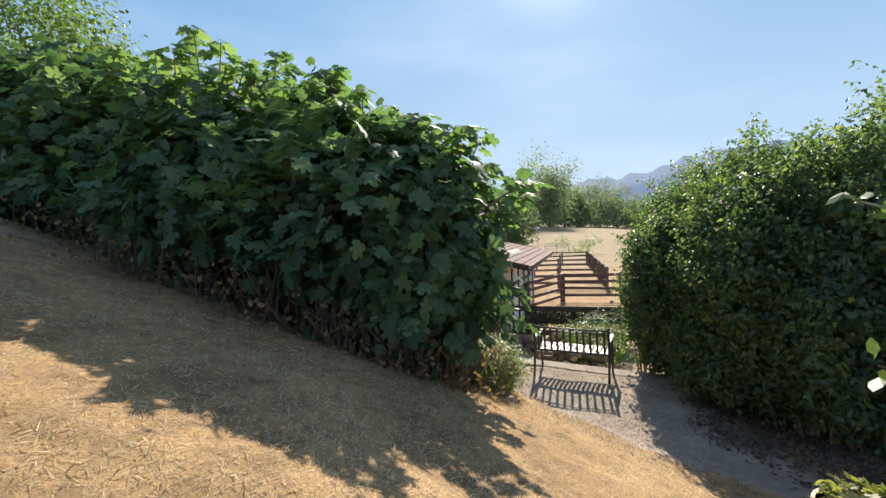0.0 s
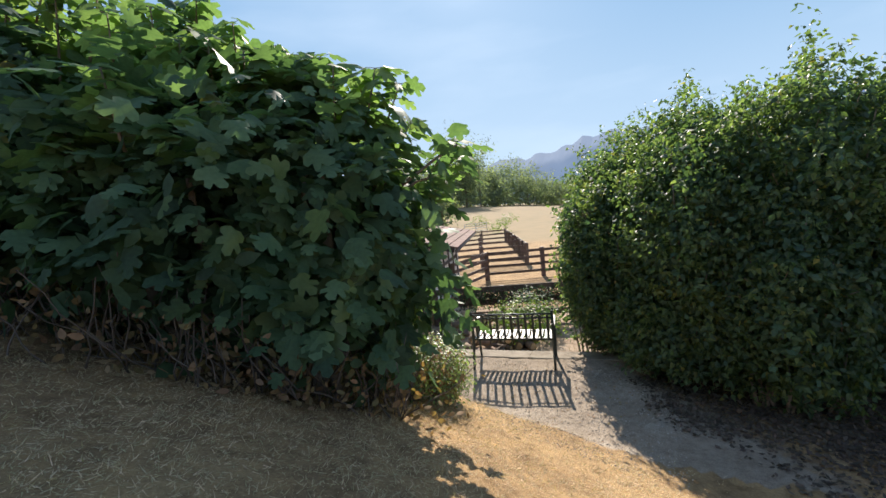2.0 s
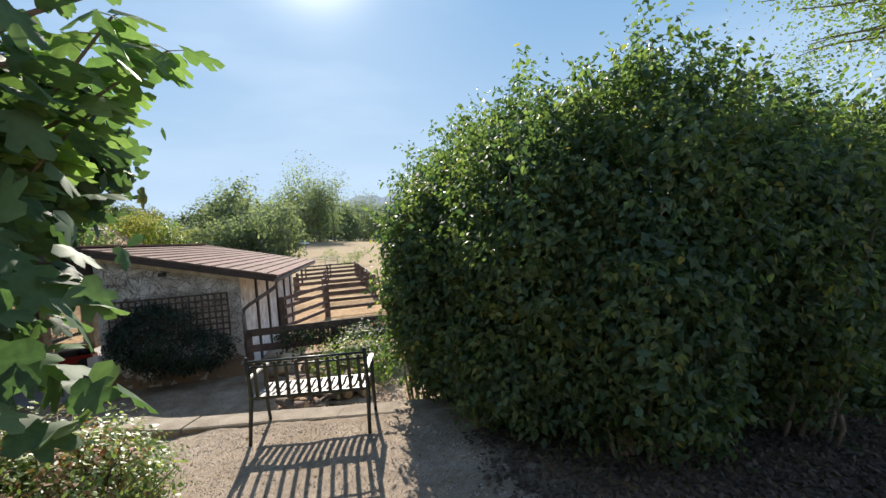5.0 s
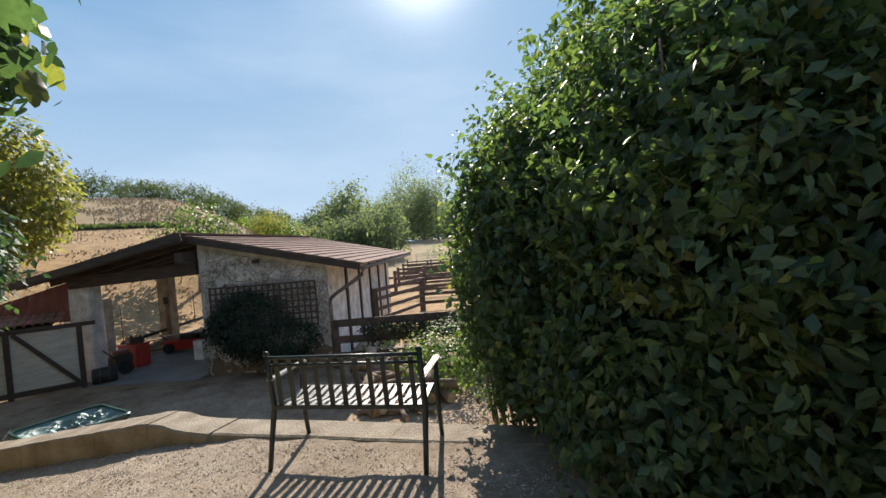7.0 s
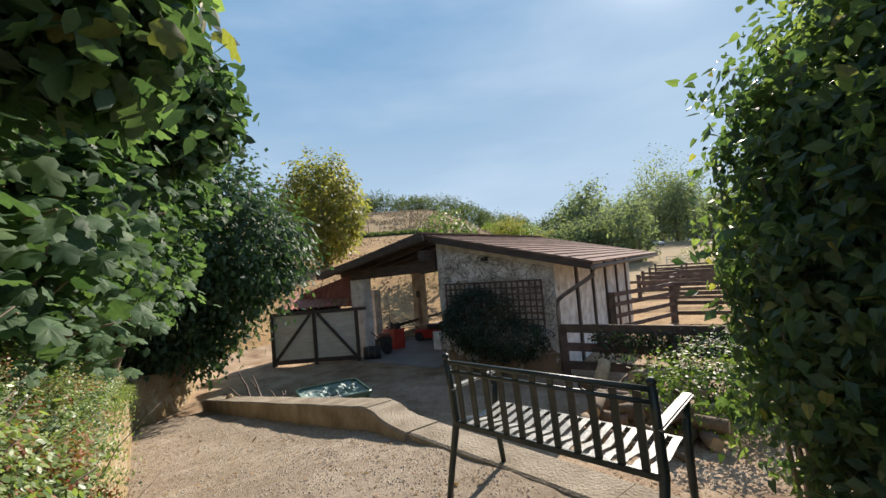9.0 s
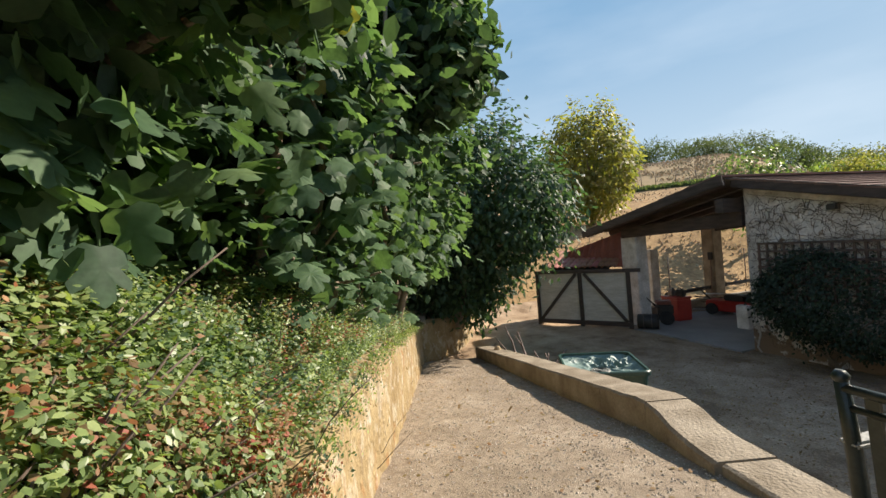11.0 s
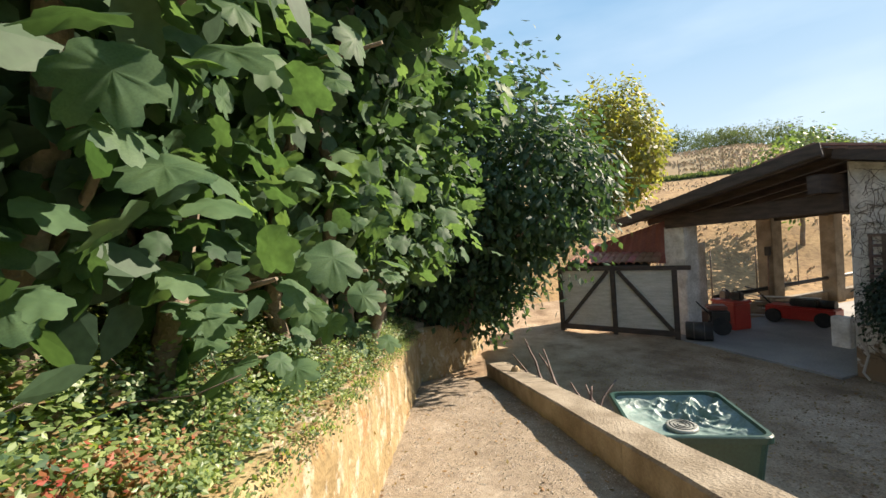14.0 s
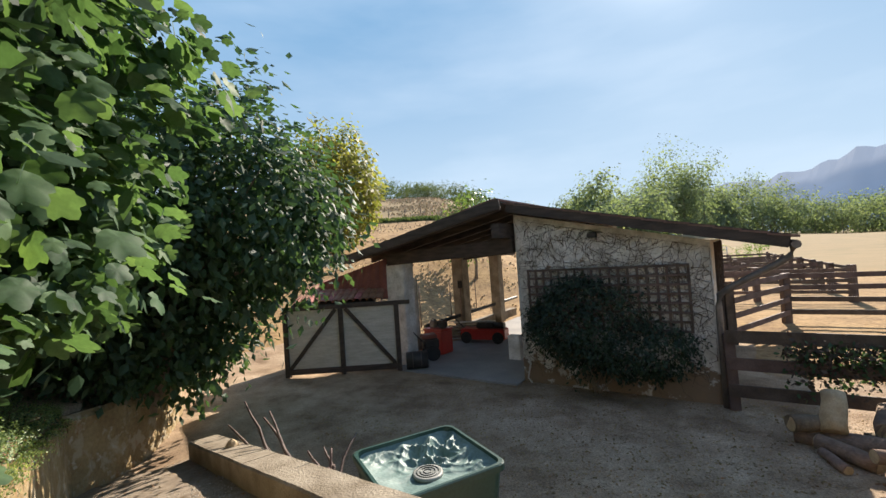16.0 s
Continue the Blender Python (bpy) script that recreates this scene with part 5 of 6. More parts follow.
def near_fig_branch():
    """Branches with big leaves that hang over the wall by the ramp."""
    rng = np.random.default_rng(77)
    th = thing("fig_branch", "low fig branches with large lobed leaves over the wall", "fig tree")
    P, N, T, S = [], [], [], []
    starts = [(-1.6, 6.0, 0.2), (-1.7, 6.3, 0.4), (-2.0, 6.6, 0.2), (-1.9, 6.5, 1.0), (-2.4, 7.0, 0.3), (-1.5, 5.9, 0.9), (-2.2, 6.9, 1.3), (-0.3, 4.45, 1.5), (-0.35, 4.5, 1.7), (-0.2, 4.6, 1.2), (-1.75, 6.0, 0.0), (-2.2, 6.5, -0.1), (-2.7, 6.9, -0.1), (-3.3, 7.3, -0.1), (-3.9, 7.9, -0.2)]
    ends = [(-0.85, 6.05, 0.55), (-1.0, 6.55, 0.75), (-1.35, 6.95, 0.35), (-0.95, 6.75, 1.15), (-1.75, 7.55, 0.25), (-0.55, 6.05, 1.1), (-1.25, 7.55, 1.35), (0.95, 4.25, 2.15), (0.72, 4.35, 1.95), (0.6, 4.6, 1.55), (-1.25, 6.35, 0.1), (-1.85, 7.05, 0.0), (-2.35, 7.4, -0.05), (-2.95, 7.95, -0.15), (-3.5, 8.3, -0.25)]
    for a, b in zip(starts, ends):
        bm = bmesh.new()
        pts = limb(bm, a, b, 0.03, 0.008, rng, 0.12, 7, 6)
        part("branch", bm, M_bark, th)
        for k in range(17):
            q = np.array(pts[int(rng.integers(2, len(pts)))]) + rng.normal(size=3) * 0.13
            P.append(q)
            N.append(np.array((0.45, 0.05, 0.75)) + rng.normal(size=3) * 0.35)
            T.append(np.array((0.35, 0.0, -0.8)) + rng.normal(size=3) * 0.45)
            S.append(rng.uniform(0.12, 0.22))
    v, f = fine_fig_leaf()
    me = bpy.data.meshes.new("leaf")
    me.from_pydata([tuple(x) for x in v], [], [tuple(int(k) for k in x) for x in f])
    me.polygons.foreach_set("use_smooth", [True] * len(me.polygons))
    me.materials.append(M_fig)
    for p, n, t, s in zip(P, N, T, S):
        n = Vector(n).normalized()
        t = Vector(t)
        t = (t - n * t.dot(n)).normalized()
        m = Matrix((t.cross(n), t, n)).transposed().to_4x4() @ Matrix.Scale(s * 1.05, 4)
        m.translation = p
        o = new("leaf", me)
        o.parent = th
        o.matrix_local = m
    for a in ((-2.0, 6.55), (-2.5, 6.9), (-1.75, 6.0)):
        bm = bmesh.new()
        limb(bm, (*a, gz(*a) - 0.1), (a[0] + 0.2, a[1] + 0.3, 2.3), 0.075, 0.04, rng, 0.06, 8, 9)
        tagged(part("trunk", bm, M_bark, th), kind="stuff")


near_fig_branch()


# ---- ground cover on the bed above the wall ----
def ground_cover():
    """Leafy sprigs over the bed: taller glossy ones by the figs, fine ones and red runners at the wall's edge."""
    rng = np.random.default_rng(41)
    th = thing("ground_cover", "dense small-leaved evergreen cover with red tinges on the wall top", "ground cover", kind="stuff")

    def sprigs(count, s0, s1, d0, d1, bias, low, high, per, small, large, parts, fall=0.0, patch=0.0):
        s = rng.uniform(s0, s1, count)
        d = d0 + (d1 - d0) * rng.random(count) ** bias
        x, y = at_sn(s, d)
        mound = 0.75 + 0.3 * wave(x, y, 2.3, 0.7) + 0.2 * wave(x, y, 5.7, 2.1)
        tall = (low + (high - low) * step(-d, 0.05, 1.0)) * mound
        base = np.where(d > -0.45, wall_top(s), terrain(x, y))
        ok = y > 4.7
        if patch:
            ok &= wave(x, y, 3.6, 4.0) > patch
        s, d, x, y, tall, base = s[ok], d[ok], x[ok], y[ok], tall[ok], base[ok]
        n = len(x)
        way = unit(np.stack([rng.normal(size=n) * 0.55 + 0.25, rng.normal(size=n) * 0.55 + 0.1, np.full(n, 1.0)], -1))
        start = np.stack([x, y, base + tall * rng.random(n) ** 0.45], -1)
        length = rng.uniform(0.09, 0.2, n)
        over = (d > -0.06) & (fall > 0)
        start[over, 2] = base[over] + 0.03 - fall * rng.random(over.sum()) ** 2
        way[over] = unit(way[over] + np.array((0.7, 0.9, -1.2)))
        k = np.tile(np.arange(per), n)
        at = np.repeat(np.arange(n), per)
        turn = k * 2.4 + np.repeat(rng.random(n) * 6.28, per)
        out = np.stack([np.cos(turn), np.sin(turn), np.full(len(k), 0.25)], -1)
        p = start[at] + way[at] * (length[at] * (k + 0.5) / per)[:, None] + out * 0.008
        normal = way[at] * 0.9 + out * 0.15 + rng.normal(size=p.shape) * 0.28
        tip = out + way[at] * 0.5
        size = rng.uniform(small, large, len(p)) * (1.1 - 0.5 * k / per)
        pick = np.repeat(rng.random(n), per)
        lo = 0.0
        for name, m, share in parts:
            sel = (pick >= lo) & (pick < lo + share)
            lo += share
            leaves(name, p[sel], normal[sel], tip[sel], size[sel], "oval" if s1 < 5 and m is M_ivy else "diamond", m, th)

    greens = (("green_leaves", M_ivy, 0.74), ("dark_leaves", M_darkleaf, 0.17), ("dry_leaves", M_dryleaf, 0.09))
    sprigs(13500, -0.9, 4.6, -0.2, -1.9, 0.9, 0.22, 0.52, 10, 0.024, 0.047, greens)
    sprigs(8600, -0.9, 8.3, -0.02, -0.75, 0.9, 0.12, 0.46, 13, 0.02, 0.034, greens, 0.03)
    sprigs(5200, 3.2, 8.3, -0.1, -1.7, 1.0, 0.24, 0.6, 13, 0.022, 0.042, greens)
    sprigs(2600, -0.6, 2.6, 0.0, -1.2, 1.0, 0.2, 0.5, 11, 0.016, 0.034, (("red_leaves", M_red, 0.6), ("dry_leaves", M_dryleaf, 0.4)), 0.05, 0.62)
    sprigs(1300, -0.9, 0.5, 0.0, -1.3, 1.0, 0.24, 0.5, 11, 0.016, 0.032, (("red_leaves", M_red, 0.35), ("dry_leaves", M_dryleaf, 0.65)), 0.04, 0.3)
    bm = bmesh.new()
    for i in range(600):
        s0, d0 = -0.8 + 7.8 * rng.random() ** 2, -rng.uniform(0.05, 1.5)
        a = np.array((*at_sn(s0, d0), 0.0))
        a[2] = gz(a[0], a[1]) + 0.05
        limb(bm, a, a + np.array((rng.normal() * 0.16, rng.normal() * 0.16, rng.uniform(0.1, 0.28))), 0.003, 0.0015, rng, 0.25, 4, 4)
    tagged(part("brushwood", bm, M_fence, th), kind="stuff")


ground_cover()


def low_bush(x, y, r, h, seed, label, m=None, size=0.05, n=2600, dry=0.0):
    th = thing("low_bush", label, "bush")
    z = gz(x, y)
    foliage("crown", [(x, y, z + h * 0.45, r, r, h * 0.6), (x + r * 0.5, y + r * 0.3, z + h * 0.3, r * 0.7, r * 0.7, h * 0.5)], n, size, "oval", m or M_ivy, th, seed, inner=0.4, clump=5, spread=0.05)
    if dry:
        foliage("dry_leaves", [(x, y, z + h * 0.45, r, r, h * 0.6)], int(n * dry), size, "oval", M_dryleaf, th, seed + 50, inner=0.4, clump=7, spread=0.03)
        foliage("red_leaves", [(x, y, z + h * 0.45, r, r, h * 0.6)], int(n * dry * 0.2), size, "oval", M_red, th, seed + 90, inner=0.5, clump=9, spread=0.03)
    bm = bmesh.new()
    rng = np.random.default_rng(seed)
    for i in range(60 if dry else 12):
        limb(bm, (x + rng.normal() * 0.08, y + rng.normal() * 0.08, z - 0.05), (x + rng.normal() * r * 0.6, y + rng.normal() * r * 0.6, z + h * rng.uniform(0.4, 0.9)), 0.009, 0.003, rng, 0.2, 5, 4)
    tagged(part("stem", bm, M_vine, th), kind="stuff")


low_bush(0.45, 4.85, 0.42, 0.58, 5, "small rounded evergreen bush at the corner of the wall", size=0.03, n=11000, dry=0.25)
low_bush(0.0, 4.75, 0.38, 0.6, 6, "small twiggy bush under the fig trees", size=0.032, n=7000, dry=0.35)
low_bush(0.33, 5.2, 0.28, 0.38, 7, "low trailing bush at the end of the wall", size=0.028, n=6000, dry=0.45)
low_bush(4.25, 11.7, 0.95, 1.15, 8, "light green weeds by the wood pile", M_light, 0.07, 5600)
low_bush(4.9, 12.6, 0.8, 1.2, 9, "bramble over the brown rail fence", M_darkleaf, 0.07, 2600)

# ---- shrubs beside the patio ----
SHRUB = [(3.72, 6.75, 0.55, 0.6, 0.8, 1.22), (4.15, 5.3, 0.7, 0.85, 1.0, 1.55), (4.62, 7.6, 0.9, 0.85, 1.0, 1.55), (4.9, 6.3, 1.25, 1.0, 1.2, 1.55), (5.0, 4.6, 1.05, 1.0, 1.0, 1.7),
         (5.9, 5.3, 1.1, 1.1, 1.2, 1.7), (6.0, 4.0, 0.65, 1.0, 1.0, 1.45), (7.3, 4.7, 0.85, 1.2, 1.2, 1.65), (4.35, 4.35, 0.25, 0.7, 0.7, 1.05), (8.6, 4.6, 0.8, 1.2, 1.2, 1.8), (3.82, 6.5, -0.2, 0.52, 0.75, 0.6), (4.0, 5.5, -0.25, 0.72, 0.85, 0.6), (5.1, 5.2, -0.4, 0.9, 0.7, 0.75),
         (6.1, 5.4, -0.6, 1.1, 0.8, 0.9), (7.3, 5.4, -0.8, 1.1, 0.8, 0.9), (8.6, 5.4, -1.0, 1.2, 0.8, 0.95), (9.0, 4.1, -0.7, 1.1, 0.9, 1.1)]


def shrubs():
    for i, e in enumerate(SHRUB):
        th = thing("shrub", "tall dense green shrub with small pointed leaves beside the patio", "shrub", group="shrubs by the patio")
        r2 = np.random.default_rng(300 + i)
        cnt = int(20000 * (e[3] * e[4] + e[3] * e[5] + e[4] * e[5]) / 4.0)
        p, out = crown([e], cnt // 9, r2, 0.6, 0.22, 3.4)
        for q in SHRUB:
            if q is not e:
                ok = np.linalg.norm((p - np.array(q[:3])) / np.array(q[3:]), axis=-1) > 0.74
                p, out = p[ok], out[ok]
        # leaves in pairs along short drooping twigs
        way = unit(out * 0.8 + np.array((0, 0, 0.35)) + r2.normal(size=p.shape) * 0.45)
        p, out, way = (np.repeat(a, 9, 0) for a in (p, out, way))
        k = np.tile(np.arange(9), len(p) // 9)
        off = unit(np.cross(way, r2.normal(size=p.shape)))
        p = p + way * (0.035 * (k - 3))[:, None] + off * 0.03
        clear = terrain(p[:, 0], p[:, 1]) + 0.04 + 0.25 * r2.random(len(p)) ** 2 + (0.18 * (p[:, 1] < e[1] - 0.3) if i in (4, 6, 7) else 0)
        ok = p[:, 2] > clear
        p, out, way, off = p[ok], out[ok], way[ok], off[ok]
        normal = off * 0.35 + out * 0.35 + np.array((0, 0, 0.5)) + r2.normal(size=p.shape) * 0.6
        tip = off * 0.6 + way * 0.3 + np.array((0, 0, -0.65)) + r2.normal(size=p.shape) * 0.3
        size, gold = r2.uniform(0.036, 0.074, len(p)), r2.random(len(p)) < 0.035
        leaves("crown", p[~gold], normal[~gold], tip[~gold], size[~gold], "heart", M_shrub, th)
        leaves("yellowed_leaves", p[gold], normal[gold], tip[gold], size[gold], "heart", M_yellow, th)
        # Dark leaf colour paints the shade at the heart of the shrub.
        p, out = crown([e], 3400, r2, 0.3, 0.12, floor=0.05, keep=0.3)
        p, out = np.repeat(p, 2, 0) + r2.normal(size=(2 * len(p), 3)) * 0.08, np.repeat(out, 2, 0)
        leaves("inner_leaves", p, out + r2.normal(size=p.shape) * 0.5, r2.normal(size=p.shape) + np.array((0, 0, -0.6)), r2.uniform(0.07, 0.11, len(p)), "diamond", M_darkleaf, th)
        # sprays that break the outline
        bm = bmesh.new()
        P, N, T = [], [], []
        for k in range(60):
            d = unit(r2.normal(size=3) + np.array((-0.25, -0.1, 0.45)))
            a = np.array(e[:3]) + d * np.array(e[3:]) * 0.88
            b = a + d * r2.uniform(0.05, 0.2) + np.array((0, 0, r2.uniform(0.02, 0.13)))
            tube(bm, [a, (a + b) / 2 + r2.normal(size=3) * 0.03, b], [0.006, 0.005, 0.003], 4, False)
            for j in range(13):
                t = 0.15 + 0.85 * j / 12
                o = unit(np.array((math.cos(j * 1.7), math.sin(j * 1.7), 0.1)) + r2.normal(size=3) * 0.25)
                P.append(a + (b - a) * t + o * 0.02)
                N.append(np.array((0, 0, 0.8)) + o * 0.2 + r2.normal(size=3) * 0.3)
                T.append(o + np.array((0, 0, -0.25)))
        tagged(part("stem", bm, M_bark, th), kind="stuff")
        leaves("sprays", np.array(P), np.array(N), np.array(T), r2.uniform(0.042, 0.082, len(P)), "heart", M_shrub, th)
        bm = bmesh.new()
        z = gz(e[0], e[1])
        for k in range(16):
            a, r = r2.uniform(0, 6.28), r2.uniform(0.5, 0.95)
            limb(bm, (e[0] + 0.4 * r2.random() * math.cos(a), e[1] + 0.4 * r2.random() * math.sin(a), z - 0.1), (e[0] + e[3] * r * math.cos(a), e[1] + e[4] * r * math.sin(a), e[2] + e[5] * r2.uniform(0.1, 0.6)), 0.024, 0.006, r2, 0.12, 7, 6)
        tagged(part("trunk", bm, M_bark, th), kind="stuff")


shrubs()


# ---- trees ----
def tree(name, label, category, x, y, ells, count, size, shape, m, seed, trunk=0.12, group="", clump=8, spread=0.25, inner=0.55, rough=0.2):
    th = thing(name, label, category, group=group)
    rng = np.random.default_rng(seed)
    z = gz(x, y)
    bm = bmesh.new()
    e0 = ells[0]
    limb(bm, (x, y, z - 0.2), (e0[0], e0[1], e0[2]), trunk, trunk * 0.5, rng, 0.06, 7, 8)
    for e in ells:
        for k in range(5):
            d = unit(rng.normal(size=3) + np.array((0, 0, 0.4)))
            limb(bm, (x + (e0[0] - x) * 0.6, y + (e0[1] - y) * 0.6, z + (e0[2] - z) * 0.6), np.array(e[:3]) + d * np.array(e[3:]) * 0.8, trunk * 0.4, trunk * 0.1, rng, 0.1, 5, 5)
    tagged(part("trunk", bm, M_bark, th), kind="stuff")
    foliage("crown", ells, count, size, shape, m, th, seed, inner, rough, clump=clump, spread=spread)
    return th


tree("dark_tree", "broad dark green tree leaning over the wall and yard", "tree", -6.7, 12.0,
     [(-5.7, 12.5, 1.6, 1.5, 1.5, 1.9), (-4.7, 13.0, 1.3, 1.1, 1.1, 1.3), (-6.8, 12.0, 1.6, 1.4, 1.4, 2.0), (-6.4, 13.6, 1.6, 1.2, 1.2, 1.6), (-7.3, 12.4, 0.0, 0.8, 1.2, 1.0), (-6.3, 12.5, -0.5, 0.95, 0.95, 0.85), (-6.7, 11.5, -0.2, 0.8, 0.8, 0.8)], 42000, 0.17, "diamond", M_darkleaf, 51, 0.12, spread=0.2, inner=0.4, rough=0.34)
tree("yellow_tree", "round tree with yellowing autumn crown on the slope", "tree", -12.9, 29.7,
     [(-12.9, 29.7, 5.6, 2.5, 2.5, 3.0), (-11.6, 29.5, 4.6, 1.6, 1.6, 2.0), (-14.0, 29.9, 5.0, 1.8, 1.8, 2.4), (-12.7, 29.4, 3.3, 2.1, 2.0, 1.7)], 18000, 0.30, "oval", M_yellow, 52, 0.2)
for bx, by, bs in ((-6.75, 11.4, 58), (-7.1, 12.3, 59), (-7.5, 13.2, 60)):
    low_bush(bx, by, 0.62, 0.8, bs, "dark ivy tumbling over the garden wall", M_darkleaf, 0.08, 3200)
low_bush(-7.35, 12.1, 0.75, 1.0, 53, "dark ivy mound on the wall", M_darkleaf, 0.09, 3500)
low_bush(-8.2, 13.6, 0.8, 0.7, 54, "dark ivy hanging over the wall", M_darkleaf, 0.09, 2600)
tree("tall_tree", "tall leafy tree behind the fig thicket", "tree", -13, 14.5,
     [(-13, 14.5, 7.6, 2.4, 2.4, 3.0), (-11.2, 13.5, 6.2, 1.6, 1.6, 2.2), (-15, 15, 8.0, 2.4, 2.4, 3.2)], 22000, 0.17, "oval", M_light, 55, 0.2)
tree("yellow_green_tree", "light yellow-green tree beyond the shrubs", "tree", 10.0, 3.4,
     [(9.4, 3.3, 1.3, 1.3, 1.1, 2.2), (10.8, 2.8, 1.7, 1.5, 1.5, 2.6), (8.7, 2.6, 0.0, 1.0, 0.9, 1.3), (9.2, 4.4, 0.4, 1.0, 0.9, 1.4)], 26000, 0.10, "oval", M_light, 56, 0.12, spread=0.14)
tree("slope_bush_tree", "small rounded green tree behind the shed roof", "tree", -4.5, 30.0,
     [(-4.5, 30.0, 2.4, 1.5, 1.5, 1.7), (-3.4, 30.2, 2.0, 1.0, 1.0, 1.2), (-5.6, 29.8, 1.8, 1.0, 1.0, 1.2)], 3500, 0.22, "oval", M_shrub, 57, 0.1)


def locust():
    """An airy branch reaching in from above."""
    th = thing("locust_tree", "airy locust tree with fine drooping light leaves", "tree")
    rng = np.random.default_rng(61)
    bm = bmesh.new()
    x, y = 14.5, 2.0
    z = gz(x, y)
    limb(bm, (x, y, z - 0.2), (14.0, 2.6, 4.6), 0.16, 0.09, rng, 0.05, 7, 8)
    P, N, T = [], [], []
    for k in range(26):
        b = np.array((rng.uniform(9.3, 12.5), rng.uniform(3.6, 5.6), rng.uniform(3.9, 6.2)))
        pts = limb(bm, (14.0, 2.6, 4.5), b, 0.045, 0.008, rng, 0.16, 7, 5)
        for q in pts[2:]:
            for j in range(55):
                P.append(np.array(q) + rng.normal(size=3) * np.array((0.28, 0.28, 0.2)) + np.array((0, 0, -0.1)))
                N.append(rng.normal(size=3) * 0.6 + np.array((0, 0, 0.7)))
                T.append(rng.normal(size=3) + np.array((0, 0, -0.7)))
    tagged(part("trunk", bm, M_bark, th), kind="stuff")
    leaves("crown", np.array(P), np.array(N), np.array(T), rng.uniform(0.04, 0.085, len(P)), "oval", M_light, th)


locust()


def far_tree(x, y, h, w, m, seed, label, group, count=700, z=None):
    z = gz(x, y)
    rng = np.random.default_rng(seed)
    ells = [(x + rng.normal() * w * 0.25, y + rng.normal() * w * 0.25, z + h * t, w * rng.uniform(0.35, 0.6), w * rng.uniform(0.35, 0.6), h * rng.uniform(0.2, 0.3)) for t in (0.22, 0.36, 0.52, 0.68, 0.82)]
    th = thing("distant_tree", label, "tree", group=group)
    bm = bmesh.new()
    limb(bm, (x, y, z - 0.3), (x, y, z + h * 0.6), 0.013 * h, 0.006 * h, rng, 0.03, 5, 6)
    tagged(part("trunk", bm, M_bark, th), kind="stuff")
    foliage("crown", ells, int(count * 3.2), min(h, 12) * 0.07, "diamond", m, th, seed, 0.2, 0.25, clump=7, spread=0.045 * h, keep=0.6)


def distance():
    rng = np.random.default_rng(71)
    # trees along the top of the slope
    k = 0
    for i in range(52):
        a = -38 + i * 0.83 + rng.normal() * 0.3
        r = rng.uniform(78, 92) + max(0, a + 14) * 2.2
        far_tree(r * math.sin(radians(a)), 7 + r * math.cos(radians(a)), rng.uniform(3.6, 5.2) + max(0, a + 12) * 0.45, rng.uniform(4.0, 5.5), M_far, 400 + i, "dark green tree in the row on the hill crest", "crest trees", 420)
    # lighter trees lower down
    for i in range(20):
        a = -5.5 + i * 0.95 + rng.normal() * 0.4
        r = rng.uniform(70, 95)
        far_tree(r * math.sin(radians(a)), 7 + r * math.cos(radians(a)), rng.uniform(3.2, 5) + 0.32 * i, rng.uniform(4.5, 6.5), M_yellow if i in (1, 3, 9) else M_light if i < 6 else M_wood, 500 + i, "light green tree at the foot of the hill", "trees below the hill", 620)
    for a, r, h in ((5.9, 95, 16), (14.0, 150, 22), (15.6, 150, 27), (17.6, 152, 24), (13.0, 160, 15), (19.5, 160, 14)):
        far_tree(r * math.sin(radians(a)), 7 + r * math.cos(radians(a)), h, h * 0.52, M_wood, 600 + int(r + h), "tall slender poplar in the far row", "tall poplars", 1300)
    for i in range(56):
        a = 2 + i * 0.8 + rng.normal() * 0.3
        r = rng.uniform(165, 200)
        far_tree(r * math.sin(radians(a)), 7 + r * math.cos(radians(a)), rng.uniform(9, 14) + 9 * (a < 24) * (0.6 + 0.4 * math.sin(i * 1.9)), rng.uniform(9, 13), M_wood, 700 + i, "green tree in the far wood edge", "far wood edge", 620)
    for x, y, h, w in ((20.5, 57, 2.4, 2.4), (-20.3, 49, 3.6, 2.8), (22, 75, 2, 3)):
        far_tree(x, y, h, w, M_light, int(800 + h * 10), "small bush standing in dry grass", "field bushes", 420)


distance()


def mountain():
    rng = np.random.default_rng(81)
    az = np.radians(np.linspace(-10, 110, 181))
    d = np.degrees(az)
    el = 2.35 + 3.7 * step(d, 4, 22) + 1.9 * step(d, 24, 34) - 0.5 * step(d, 38, 50) + 1.2 * step(d, 50, 70) + 0.16 * np.sin(d * 1.3) + 0.09 * np.sin(d * 3.1 + 1) + 0.05 * np.sin(d * 7.7)
    rows = []
    R = 2600.0
    for t, rr in ((0.0, 1800), (0.3, 2050), (0.65, 2300), (1.0, R), (0.2, 3300)):
        z = 1.0 + np.tan(np.radians(el)) * R * t * (1 + 0.03 * np.sin(d * 2.2 + t * 9))
        if t == 0:
            z = z * 0 - 5
        rows.append(np.stack([rr * np.sin(az), rr * np.cos(az), z], -1))
    v = np.concatenate(rows)
    n = len(az)
    i = np.arange(n - 1)[None, :] + (np.arange(4) * n)[:, None]
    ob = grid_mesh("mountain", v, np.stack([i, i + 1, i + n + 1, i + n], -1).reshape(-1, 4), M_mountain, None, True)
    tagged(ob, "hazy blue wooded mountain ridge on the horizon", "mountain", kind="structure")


mountain()


